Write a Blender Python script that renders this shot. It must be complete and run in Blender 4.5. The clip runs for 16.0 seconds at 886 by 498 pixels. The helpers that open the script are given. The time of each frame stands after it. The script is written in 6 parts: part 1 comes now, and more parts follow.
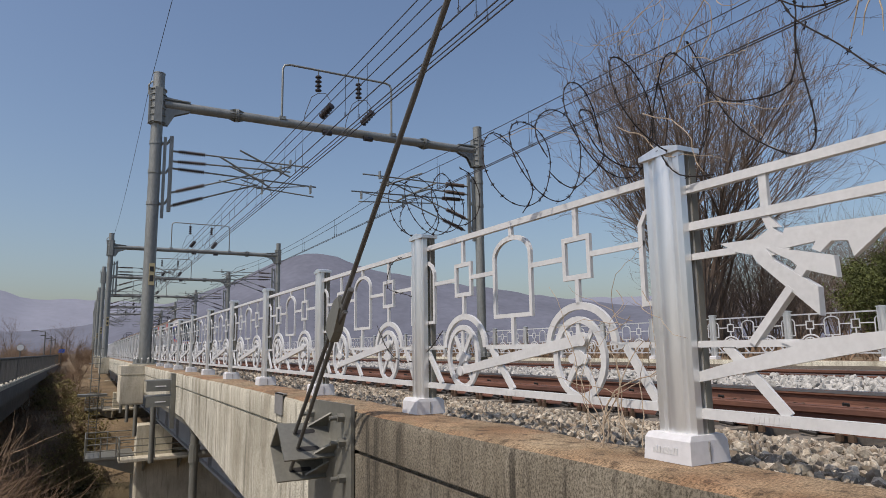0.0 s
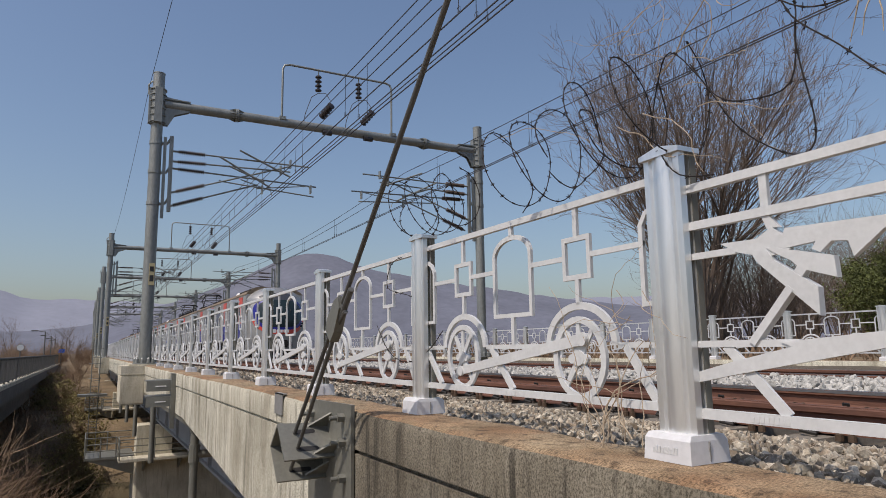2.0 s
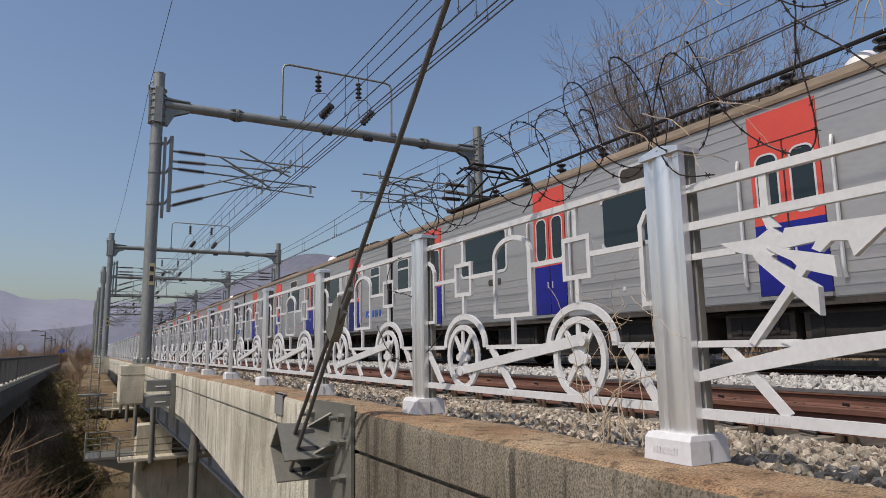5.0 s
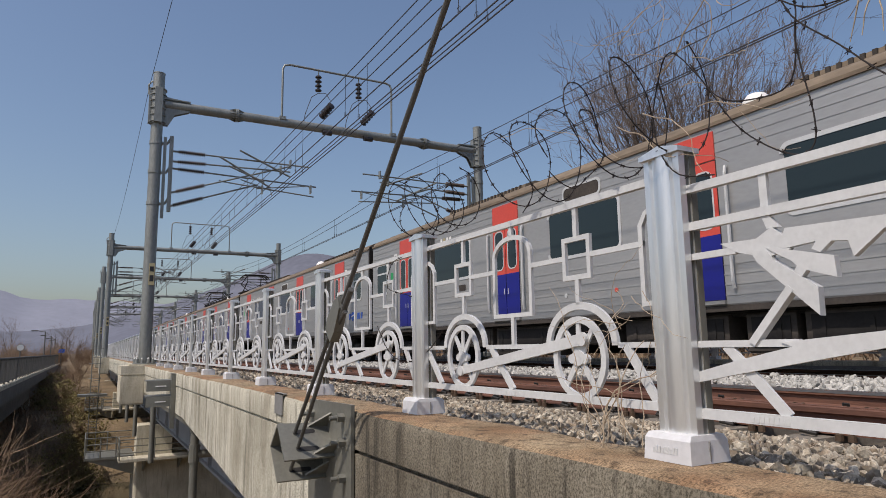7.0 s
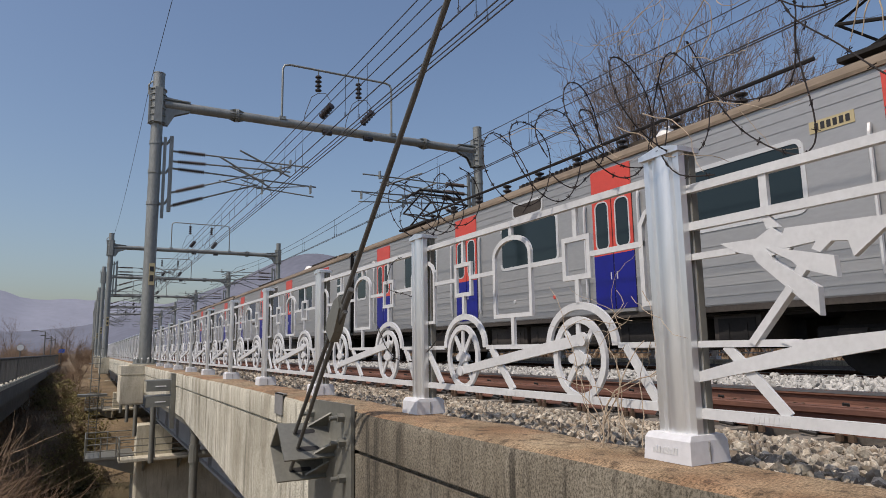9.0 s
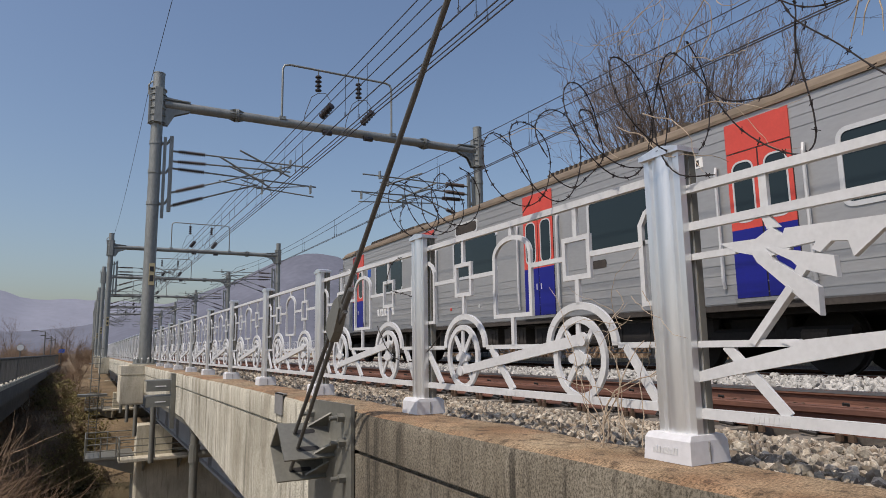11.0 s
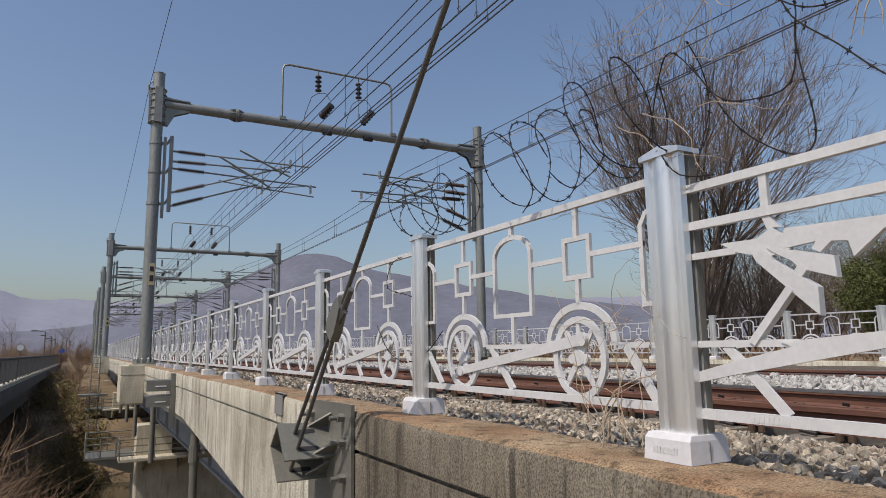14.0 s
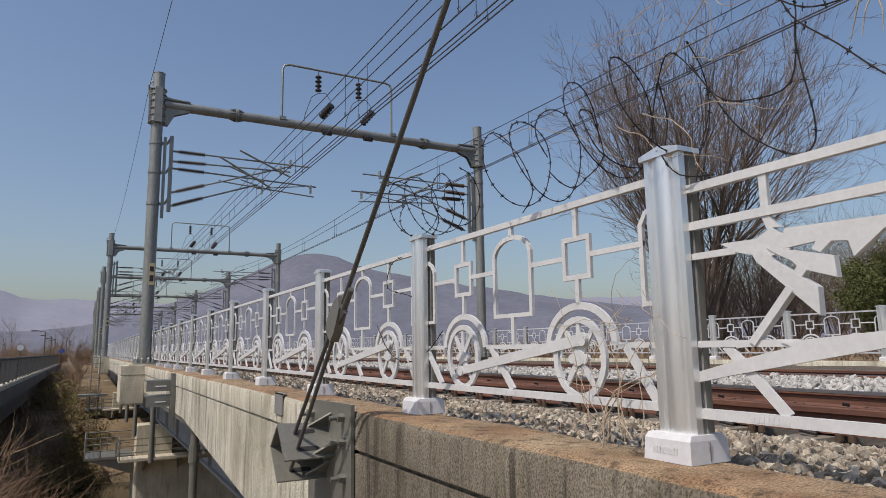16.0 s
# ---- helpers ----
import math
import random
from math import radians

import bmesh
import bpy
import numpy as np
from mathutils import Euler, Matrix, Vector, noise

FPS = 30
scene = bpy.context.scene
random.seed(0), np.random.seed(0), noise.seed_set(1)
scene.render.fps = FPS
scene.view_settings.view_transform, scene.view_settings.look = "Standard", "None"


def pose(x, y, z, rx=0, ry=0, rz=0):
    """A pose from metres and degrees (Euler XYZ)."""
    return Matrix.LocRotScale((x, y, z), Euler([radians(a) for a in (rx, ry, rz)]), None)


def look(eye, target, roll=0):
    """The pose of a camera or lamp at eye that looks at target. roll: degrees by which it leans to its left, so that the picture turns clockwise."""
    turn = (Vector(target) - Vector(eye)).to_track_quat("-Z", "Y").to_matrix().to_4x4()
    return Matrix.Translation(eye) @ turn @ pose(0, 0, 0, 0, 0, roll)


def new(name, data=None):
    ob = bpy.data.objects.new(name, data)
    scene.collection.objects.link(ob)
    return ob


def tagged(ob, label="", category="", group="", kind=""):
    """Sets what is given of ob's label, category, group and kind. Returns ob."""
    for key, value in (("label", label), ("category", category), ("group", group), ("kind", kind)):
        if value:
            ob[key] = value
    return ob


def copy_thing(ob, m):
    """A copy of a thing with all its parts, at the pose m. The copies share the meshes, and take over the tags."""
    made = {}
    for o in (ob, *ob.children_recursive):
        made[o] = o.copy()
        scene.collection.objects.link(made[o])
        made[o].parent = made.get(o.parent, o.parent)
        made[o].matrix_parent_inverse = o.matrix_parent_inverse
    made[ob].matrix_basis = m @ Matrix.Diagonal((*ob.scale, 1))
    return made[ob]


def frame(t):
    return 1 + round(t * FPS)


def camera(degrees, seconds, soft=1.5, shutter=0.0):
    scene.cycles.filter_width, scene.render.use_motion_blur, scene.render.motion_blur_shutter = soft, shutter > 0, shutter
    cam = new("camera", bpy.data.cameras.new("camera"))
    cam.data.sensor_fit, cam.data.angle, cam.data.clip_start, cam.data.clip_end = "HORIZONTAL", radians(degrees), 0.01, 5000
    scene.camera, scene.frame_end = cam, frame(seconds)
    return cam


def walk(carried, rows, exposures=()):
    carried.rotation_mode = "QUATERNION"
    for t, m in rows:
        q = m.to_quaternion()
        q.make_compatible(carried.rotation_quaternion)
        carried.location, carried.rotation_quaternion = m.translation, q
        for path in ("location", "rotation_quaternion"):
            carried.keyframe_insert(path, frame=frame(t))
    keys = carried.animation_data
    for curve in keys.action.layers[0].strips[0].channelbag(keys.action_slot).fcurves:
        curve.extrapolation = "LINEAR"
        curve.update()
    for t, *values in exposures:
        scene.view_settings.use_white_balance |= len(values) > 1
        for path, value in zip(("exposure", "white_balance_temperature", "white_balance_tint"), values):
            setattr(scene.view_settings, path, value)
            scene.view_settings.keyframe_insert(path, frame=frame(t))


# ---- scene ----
cam = camera(68.35, 16.0, soft=0.6)
EYE = Vector((-1.655, 0.0, 0.352))
YAW, PITCH, ROLL = radians(28.594), radians(8.577), -0.876
AIM = EYE + Vector((math.sin(YAW) * math.cos(PITCH), math.cos(YAW) * math.cos(PITCH), math.sin(PITCH)))
walk(cam, [(0.0, look(EYE, AIM, ROLL)), (16.0, look(EYE, AIM, ROLL))], exposures=[(0.0, 0.0, 6950, 15), (16.0, 0.0, 6950, 15)])

# ---- light ----
SUN_FROM = Vector((-0.53, -0.13, 0.82)).normalized()
world = bpy.data.worlds.new("sky")
scene.world = world
world.use_nodes = True
wn = world.node_tree
sky = wn.nodes.new("ShaderNodeTexSky")
sky.sky_type, sky.sun_disc = "NISHITA", False
sky.sun_elevation = math.asin(SUN_FROM.z)
sky.sun_rotation = math.atan2(SUN_FROM.x, SUN_FROM.y)
sky.air_density, sky.dust_density, sky.ozone_density = 1.25, 2.4, 5.2
wn.links.new(sky.outputs[0], wn.nodes["Background"].inputs[0])
wn.nodes["Background"].inputs[1].default_value = 0.122
sun = new("sun", bpy.data.lights.new("sun", "SUN"))
sun.data.energy, sun.data.angle, sun.data.color = 3.3, radians(0.6), (1.0, 0.95, 0.87)
sun.matrix_world = look(SUN_FROM * 50, (0, 0, 0))


# ---- materials ----
def mat(name, col, rough=0.6, metal=0.0, var=0.25, scale=4.0, fine=40.0, bump=0.15, col2=None, spot=0.5, per_object=0.0, bump_dist=0.01, stretch=(1, 1, 1)):
    """Colour varied at a coarse and a fine scale, with fine relief."""
    m = bpy.data.materials.new(name)
    m.use_nodes = True
    t = m.node_tree
    n, ln = t.nodes, t.links
    b = n["Principled BSDF"]
    co = n.new("ShaderNodeTexCoord")
    mp = n.new("ShaderNodeMapping")
    mp.inputs["Scale"].default_value = stretch
    ln.new(co.outputs["Object"], mp.inputs[0])
    a = n.new("ShaderNodeTexNoise")
    a.inputs["Scale"].default_value, a.inputs["Detail"].default_value = scale, 6
    f = n.new("ShaderNodeTexNoise")
    f.inputs["Scale"].default_value, f.inputs["Detail"].default_value = fine, 4
    for x in (a, f):
        ln.new(mp.outputs[0], x.inputs["Vector"])
    ramp = n.new("ShaderNodeValToRGB")
    c2 = col2 or [c * (1 - var) for c in col]
    ramp.color_ramp.elements[0].color, ramp.color_ramp.elements[1].color = (*c2, 1), (*col, 1)
    ramp.color_ramp.elements[0].position, ramp.color_ramp.elements[1].position = spot - 0.16, spot + 0.12
    ln.new(a.outputs["Fac"], ramp.inputs[0])
    mr = n.new("ShaderNodeMapRange")
    mr.inputs["From Min"].default_value, mr.inputs["From Max"].default_value = 0.3, 0.7
    mr.inputs["To Min"].default_value, mr.inputs["To Max"].default_value = 1 - var * 0.7, 1 + var * 0.4
    ln.new(f.outputs["Fac"], mr.inputs["Value"])
    mul = n.new("ShaderNodeVectorMath")
    mul.operation = "SCALE"
    ln.new(ramp.outputs[0], mul.inputs[0])
    ln.new(mr.outputs[0], mul.inputs["Scale"])
    out = mul.outputs[0]
    if per_object:
        info, geo = n.new("ShaderNodeObjectInfo"), n.new("ShaderNodeNewGeometry")
        add = n.new("ShaderNodeMath")
        ln.new(info.outputs["Random"], add.inputs[0])
        ln.new(geo.outputs["Random Per Island"], add.inputs[1])
        fr = n.new("ShaderNodeMath")
        fr.operation = "FRACT"
        ln.new(add.outputs[0], fr.inputs[0])
        r2 = n.new("ShaderNodeMapRange")
        r2.inputs["To Min"].default_value, r2.inputs["To Max"].default_value = 1 - per_object, 1 + per_object * 0.6
        ln.new(fr.outputs[0], r2.inputs["Value"])
        m2 = n.new("ShaderNodeVectorMath")
        m2.operation = "SCALE"
        ln.new(out, m2.inputs[0])
        ln.new(r2.outputs[0], m2.inputs["Scale"])
        out = m2.outputs[0]
    ln.new(out, b.inputs["Base Color"])
    b.inputs["Roughness"].default_value, b.inputs["Metallic"].default_value = rough, metal
    if bump:
        bp = n.new("ShaderNodeBump")
        bp.inputs["Strength"].default_value, bp.inputs["Distance"].default_value = bump, bump_dist
        ln.new(f.outputs["Fac"], bp.inputs["Height"])
        ln.new(bp.outputs[0], b.inputs["Normal"])
    return m


def streaked(name, light, mid, dark, spot, tall=0.07, dirt=1.0):
    """Old concrete: broad patches, narrow rain streaks, lichen specks and pits."""
    m = bpy.data.materials.new(name)
    m.use_nodes = True
    n, ln = m.node_tree.nodes, m.node_tree.links
    b = n["Principled BSDF"]
    b.inputs["Roughness"].default_value = 0.93
    co = n.new("ShaderNodeTexCoord")

    def tex(scale, detail, st):
        mp = n.new("ShaderNodeMapping")
        mp.inputs["Scale"].default_value = st
        x = n.new("ShaderNodeTexNoise")
        x.inputs["Scale"].default_value, x.inputs["Detail"].default_value, x.inputs["Roughness"].default_value = scale, detail, 0.65
        ln.new(co.outputs["Object"], mp.inputs[0])
        ln.new(mp.outputs[0], x.inputs["Vector"])
        return x.outputs["Fac"]

    def ramp(fac, lo, hi, c0, c1):
        r = n.new("ShaderNodeValToRGB")
        e = r.color_ramp.elements
        e[0].position, e[1].position, e[0].color, e[1].color = lo, hi, (*c0, 1), (*c1, 1)
        ln.new(fac, r.inputs[0])
        return r.outputs[0]

    def mix(kind, fac, a, b2):
        x = n.new("ShaderNodeMix")
        x.data_type, x.blend_type = "RGBA", kind
        if isinstance(fac, float):
            x.inputs["Factor"].default_value = fac
        else:
            ln.new(fac, x.inputs["Factor"])
        ln.new(a, x.inputs["A"])
        ln.new(b2, x.inputs["B"])
        return x.outputs["Result"]

    base = ramp(tex(0.9, 6, (1, 1, 0.6)), spot - 0.12, spot + 0.12, mid, light)
    streak = ramp(tex(12, 6, (1, 1, tall)), 0.35, 0.47, dark, (1, 1, 1))
    wide = ramp(tex(3.4, 7, (1, 1, max(tall, 0.3))), 0.36, 0.6, (0.5, 0.47, 0.42), (1, 1, 1))
    speck = ramp(tex(130, 8, (1, 1, 0.8)), 0.38, 0.58, (0.30, 0.285, 0.25), (1.2, 1.2, 1.2))
    col = mix("MULTIPLY", 0.72 * dirt, base, streak)
    col = mix("MULTIPLY", 0.75 * min(1.0, dirt * 1.2), col, wide)
    col = mix("MULTIPLY", 0.9 * dirt, col, speck)
    ln.new(col, b.inputs["Base Color"])
    bp = n.new("ShaderNodeBump")
    bp.inputs["Strength"].default_value, bp.inputs["Distance"].default_value = 0.6, 0.012
    ln.new(tex(38, 8, (1, 1, 0.7)), bp.inputs["Height"])
    ln.new(bp.outputs[0], b.inputs["Normal"])
    return m


WHITE = mat("white_paint", (0.59, 0.605, 0.61), 0.42, 0, 0.09, 5, 60, 0.04)
ALU = mat("silver_painted_aluminium", (0.80, 0.81, 0.81), 0.30, 0.75, 0.10, 6, 50, 0.03, stretch=(1, 1, 0.15))
# olive-grey, darkened to carry the shade on the post's side
CHANNEL = mat("shade_dark_channel", (0.20, 0.19, 0.155), 0.6, 0.2, 0.25, 4, 40, 0.1, stretch=(1, 1, 0.2))
PLASTIC = mat("white_plastic", (0.62, 0.63, 0.65), 0.5, 0, 0.08, 8, 60, 0.04)
CONC = streaked("weathered_concrete", (0.66, 0.64, 0.54), (0.48, 0.46, 0.375), (0.10, 0.096, 0.07), 0.44, 0.06, 0.86)
CONC_OLD = streaked("dark_weathered_concrete", (0.27, 0.243, 0.19), (0.15, 0.132, 0.10), (0.05, 0.044, 0.035), 0.47)
CONC_TOP = streaked("rust_stained_concrete", (0.36, 0.28, 0.18), (0.30, 0.165, 0.085), (0.14, 0.10, 0.07), 0.47, 1.0)
CONC_PALE = streaked("pale_concrete", (0.60, 0.56, 0.45), (0.46, 0.42, 0.33), (0.20, 0.175, 0.13), 0.46, 0.07, 0.45)
GALV = mat("galvanised_steel", (0.26, 0.275, 0.265), 0.5, 0.4, 0.22, 2.5, 30, 0.06, stretch=(1, 1, 0.3))
STEEL = mat("grey_bracket_steel", (0.20, 0.20, 0.175), 0.5, 0.35, 0.15, 3, 40, 0.08)
RODM = mat("dull_steel_rod", (0.125, 0.125, 0.12), 0.55, 0.4, 0.2, 4, 60, 0.1)
DARK = mat("dark_insulator", (0.035, 0.03, 0.03), 0.35, 0, 0.2, 5, 40, 0.05)
WIRE = mat("dark_wire", (0.06, 0.06, 0.065), 0.5, 0.3, 0.2, 5, 40, 0.0)
RUST = mat("rusty_rail_steel", (0.17, 0.075, 0.048), 0.75, 0.1, 0.3, 5, 50, 0.2, col2=(0.10, 0.045, 0.032), stretch=(1, 0.2, 1))
SHINE = mat("polished_rail_head", (0.30, 0.30, 0.31), 0.35, 0.8, 0.2, 5, 60, 0.05, stretch=(1, 0.1, 1))
SLEEPER = mat("concrete_sleeper", (0.22, 0.195, 0.16), 0.9, 0, 0.3, 4, 50, 0.3)
CLIP = mat("black_rail_clip", (0.03, 0.028, 0.026), 0.6, 0.3, 0.3, 10, 60, 0.1)
BOLT = mat("weathered_bolt", (0.12, 0.078, 0.05), 0.7, 0.3, 0.3, 30, 90, 0.1)
STONE = mat("ballast_stone", (0.47, 0.425, 0.345), 0.9, 0, 0.4, 18, 90, 0.5, col2=(0.28, 0.215, 0.15), per_object=0.6)
STONE_W = mat("fresh_pale_ballast", (0.48, 0.47, 0.44), 0.9, 0, 0.2, 18, 90, 0.3, per_object=0.3)
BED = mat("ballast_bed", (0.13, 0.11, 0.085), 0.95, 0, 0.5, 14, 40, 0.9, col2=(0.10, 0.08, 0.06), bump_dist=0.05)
BARB = mat("rusty_barbed_wire", (0.022, 0.016, 0.015), 0.85, 0.0, 0.35, 12, 60, 0.1)
VINE = mat("dry_vine", (0.46, 0.37, 0.27), 0.9, 0, 0.3, 12, 60, 0.1)
BARK = mat("grey_brown_bark", (0.12, 0.09, 0.07), 0.95, 0, 0.3, 6, 40, 0.4)
TWIG = mat("bare_twig", (0.17, 0.132, 0.108), 0.95, 0, 0.25, 2, 20, 0.0)
BRUSH = mat("dry_brush", (0.27, 0.18, 0.115), 0.95, 0, 0.3, 1.5, 20, 0.0, per_object=0.3)
NEEDLE = mat("pine_needles", (0.115, 0.135, 0.038), 0.9, 0, 0.35, 1.2, 12, 0.1, per_object=0.4)
OLIVE = mat("olive_shrub_leaf", (0.24, 0.20, 0.075), 0.9, 0, 0.3, 1.2, 12, 0.0, per_object=0.4)
SOIL = mat("dry_grass_soil", (0.22, 0.16, 0.095), 1.0, 0, 0.4, 0.35, 6, 0.8, col2=(0.12, 0.09, 0.055), bump_dist=0.15)
STAINLESS = mat("brushed_stainless_body", (0.385, 0.385, 0.38), 0.42, 0.45, 0.08, 1.2, 25, 0.03, stretch=(0.3, 0.3, 1))
SILVER = mat("silver_cab_paint", (0.36, 0.36, 0.352), 0.36, 0.5, 0.06, 1.0, 20, 0.02)
ROOF = mat("dusty_brown_roof", (0.20, 0.155, 0.11), 0.8, 0.05, 0.3, 1.5, 12, 0.15, stretch=(1, 0.3, 1))
RED = mat("red_paint", (0.60, 0.070, 0.048), 0.4, 0, 0.08, 2, 30, 0.02)
BLUE = mat("blue_paint", (0.004, 0.007, 0.20), 0.4, 0, 0.08, 2, 30, 0.02)
UNDER = mat("dark_underframe", (0.018, 0.016, 0.015), 0.85, 0.1, 0.4, 2, 25, 0.2)
UNDERBOX = mat("dusty_equipment_box", (0.060, 0.050, 0.042), 0.8, 0.1, 0.35, 2, 25, 0.15)
RUBBER = mat("black_rubber", (0.018, 0.018, 0.02), 0.7, 0, 0.2, 4, 30, 0.05)
FRAME_W = mat("pale_window_frame", (0.58, 0.59, 0.59), 0.4, 0.2, 0.06, 3, 30, 0.02)
GREY_P = mat("grey_lower_cab_paint", (0.27, 0.27, 0.265), 0.5, 0.2, 0.12, 2, 30, 0.03)
SIGNW = mat("white_sign", (0.75, 0.75, 0.73), 0.5, 0, 0.06, 4, 30, 0.0)
SIGNG = mat("green_sign", (0.01, 0.28, 0.09), 0.5, 0, 0.06, 4, 30, 0.0)
SIGNB = mat("blue_sign", (0.02, 0.09, 0.40), 0.5, 0, 0.06, 4, 30, 0.0)
SIGNY = mat("ochre_plate", (0.50, 0.42, 0.24), 0.5, 0.2, 0.1, 8, 30, 0.0)
BLACK = mat("black_print", (0.02, 0.02, 0.022), 0.6, 0, 0.1, 4, 30, 0.0)
GIRDER = mat("grey_girder_paint", (0.25, 0.26, 0.27), 0.55, 0.1, 0.15, 1.5, 20, 0.05)
ROAD = mat("grey_road_bridge", (0.13, 0.125, 0.115), 0.85, 0.05, 0.3, 1.5, 20, 0.2)
# air haze is mixed into both ridge colours, paler and bluer farther off
MOUNT1 = mat("haze_tinted_forest_ridge", (0.135, 0.145, 0.185), 1.0, 0, 0.18, 0.006, 0.05, 0.0)
MOUNT2 = mat("haze_tinted_far_ridge", (0.225, 0.24, 0.295), 1.0, 0, 0.08, 0.004, 0.03, 0.0)
GLASS = bpy.data.materials.new("dark_tinted_glass")
GLASS.use_nodes = True
gb = GLASS.node_tree.nodes["Principled BSDF"]
gb.inputs["Specular IOR Level"].default_value = 0.3
gb.inputs["Base Color"].default_value, gb.inputs["Roughness"].default_value = (0.018, 0.03, 0.035, 1), 0.06
WATER = bpy.data.materials.new("still_brown_water")
WATER.use_nodes = True
wb = WATER.node_tree.nodes["Principled BSDF"]
wb.inputs["Base Color"].default_value, wb.inputs["Roughness"].default_value = (0.035, 0.035, 0.022, 1), 0.08
wnz, wbp = WATER.node_tree.nodes.new("ShaderNodeTexNoise"), WATER.node_tree.nodes.new("ShaderNodeBump")
wnz.inputs["Scale"].default_value, wbp.inputs["Strength"].default_value, wbp.inputs["Distance"].default_value = 3.0, 0.2, 0.05
WATER.node_tree.links.new(wnz.outputs["Fac"], wbp.inputs["Height"])
WATER.node_tree.links.new(wbp.outputs[0], wb.inputs["Normal"])


# ---- mesh helpers ----
class Geo:
    """Collects vertices and faces of one mesh."""

    def __init__(self):
        self.v, self.f = [], []

    def add(self, vs, fs, m=None):
        o = len(self.v)
        self.v += [tuple(m @ Vector(p)) if m else tuple(p) for p in vs]
        self.f += [tuple(i + o for i in q) for q in fs]
        return self

    def box(self, x0, x1, y0, y1, z0, z1, m=None, bevel=0.0):
        if bevel:
            b = bevel
            return self.prism([(x0 + b, z0), (x1 - b, z0), (x1, z0 + b), (x1, z1 - b), (x1 - b, z1), (x0 + b, z1), (x0, z1 - b), (x0, z0 + b)],
                              y0, y1, m, lambda p, d: (p[0], d, p[1]))
        vs = [(x, y, z) for x in (x0, x1) for y in (y0, y1) for z in (z0, z1)]
        return self.add(vs, [(0, 1, 3, 2), (4, 6, 7, 5), (0, 4, 5, 1), (2, 3, 7, 6), (0, 2, 6, 4), (1, 5, 7, 3)], m)

    def prism(self, poly, d0, d1, m=None, put=None):
        """A polygon given in (y, z), extruded along x from d0 to d1."""
        put = put or (lambda p, d: (d, p[0], p[1]))
        k = len(poly)
        vs = [put(p, d0) for p in poly] + [put(p, d1) for p in poly]
        fs = [tuple(range(k)), tuple(range(2 * k - 1, k - 1, -1))] + [(i, i + k, (i + 1) % k + k, (i + 1) % k) for i in range(k)]
        return self.add(vs, fs, m)

    def strip(self, inner, outer, d0, d1, closed=False):
        """A band between two lines in (y, z), extruded along x."""
        k = len(inner)
        vs = [(d, *p) for d in (d0, d1) for line in (inner, outer) for p in line]
        fs = []
        for i in range(k if closed else k - 1):
            j = (i + 1) % k
            a, b, c, e = i, j, k + i, k + j
            fs += [(a, b, e, c), (2 * k + a, 2 * k + c, 2 * k + e, 2 * k + b), (a, 2 * k + a, 2 * k + b, b), (c, e, 2 * k + e, 2 * k + c)]
        if not closed:
            fs += [(0, k, 3 * k, 2 * k), (k - 1, 3 * k - 1, 4 * k - 1, 2 * k - 1)]
        return self.add(vs, fs)

    def tube(self, pts, r, n=8, r2=None, cap=True, m=None):
        """A tube along points; r may be a list."""
        pts = [Vector(p) for p in pts]
        k = len(pts)
        rs = r if isinstance(r, (list, tuple)) else [r + ((r2 if r2 is not None else r) - r) * i / max(1, k - 1) for i in range(k)]
        vs, up = [], None
        for i, p in enumerate(pts):
            d = (pts[min(i + 1, k - 1)] - pts[max(i - 1, 0)]).normalized()
            if up is None:
                up = d.orthogonal().normalized()
            up = (up - d * up.dot(d))
            up = up.normalized() if up.length > 1e-6 else d.orthogonal().normalized()
            s = d.cross(up)
            vs += [p + (up * math.cos(2 * math.pi * j / n) + s * math.sin(2 * math.pi * j / n)) * rs[i] for j in range(n)]
        fs = [(i * n + j, i * n + (j + 1) % n, (i + 1) * n + (j + 1) % n, (i + 1) * n + j) for i in range(k - 1) for j in range(n)]
        if cap:
            fs += [tuple(range(n - 1, -1, -1)), tuple((k - 1) * n + j for j in range(n))]
        return self.add(vs, fs, m)

    def mesh(self, name, smooth=False):
        me = bpy.data.meshes.new(name)
        me.from_pydata([tuple(p) for p in self.v], [], self.f)
        bm = bmesh.new()
        bm.from_mesh(me)
        bmesh.ops.recalc_face_normals(bm, faces=bm.faces)
        bm.to_mesh(me)
        bm.free()
        if smooth:
            me.shade_smooth()
            me.set_sharp_from_angle(angle=radians(40))
        return me


def part(name, g, material, parent=None, label="", smooth=False, at=None):
    """Links a Geo, or a ready mesh, as one mesh object under its parent."""
    me = g.mesh(name, smooth) if isinstance(g, Geo) else g
    if not me.materials:
        me.materials.append(material)
    ob = new(name, me)
    if parent:
        ob.parent = parent
    if at is not None:
        ob.matrix_basis = at
    if label:
        ob["label"] = label
    return ob


def thing(name, label, category, at=(0, 0, 0), group="", kind=""):
    ob = tagged(new(name), label, category, group, kind)
    ob.empty_display_size = 0.1
    ob.matrix_basis = at if isinstance(at, Matrix) else Matrix.Translation(at)
    return ob


def solo(name, g, material, label, category, group="", kind="", smooth=False, at=None):
    return tagged(part(name, g, material, None, "", smooth, at), label, category, group, kind)


def arc(cy, cz, ry, rz, a0, a1, n):
    return [(cy + ry * math.cos(radians(a0 + (a1 - a0) * i / n)), cz + rz * math.sin(radians(a0 + (a1 - a0) * i / n))) for i in range(n + 1)]


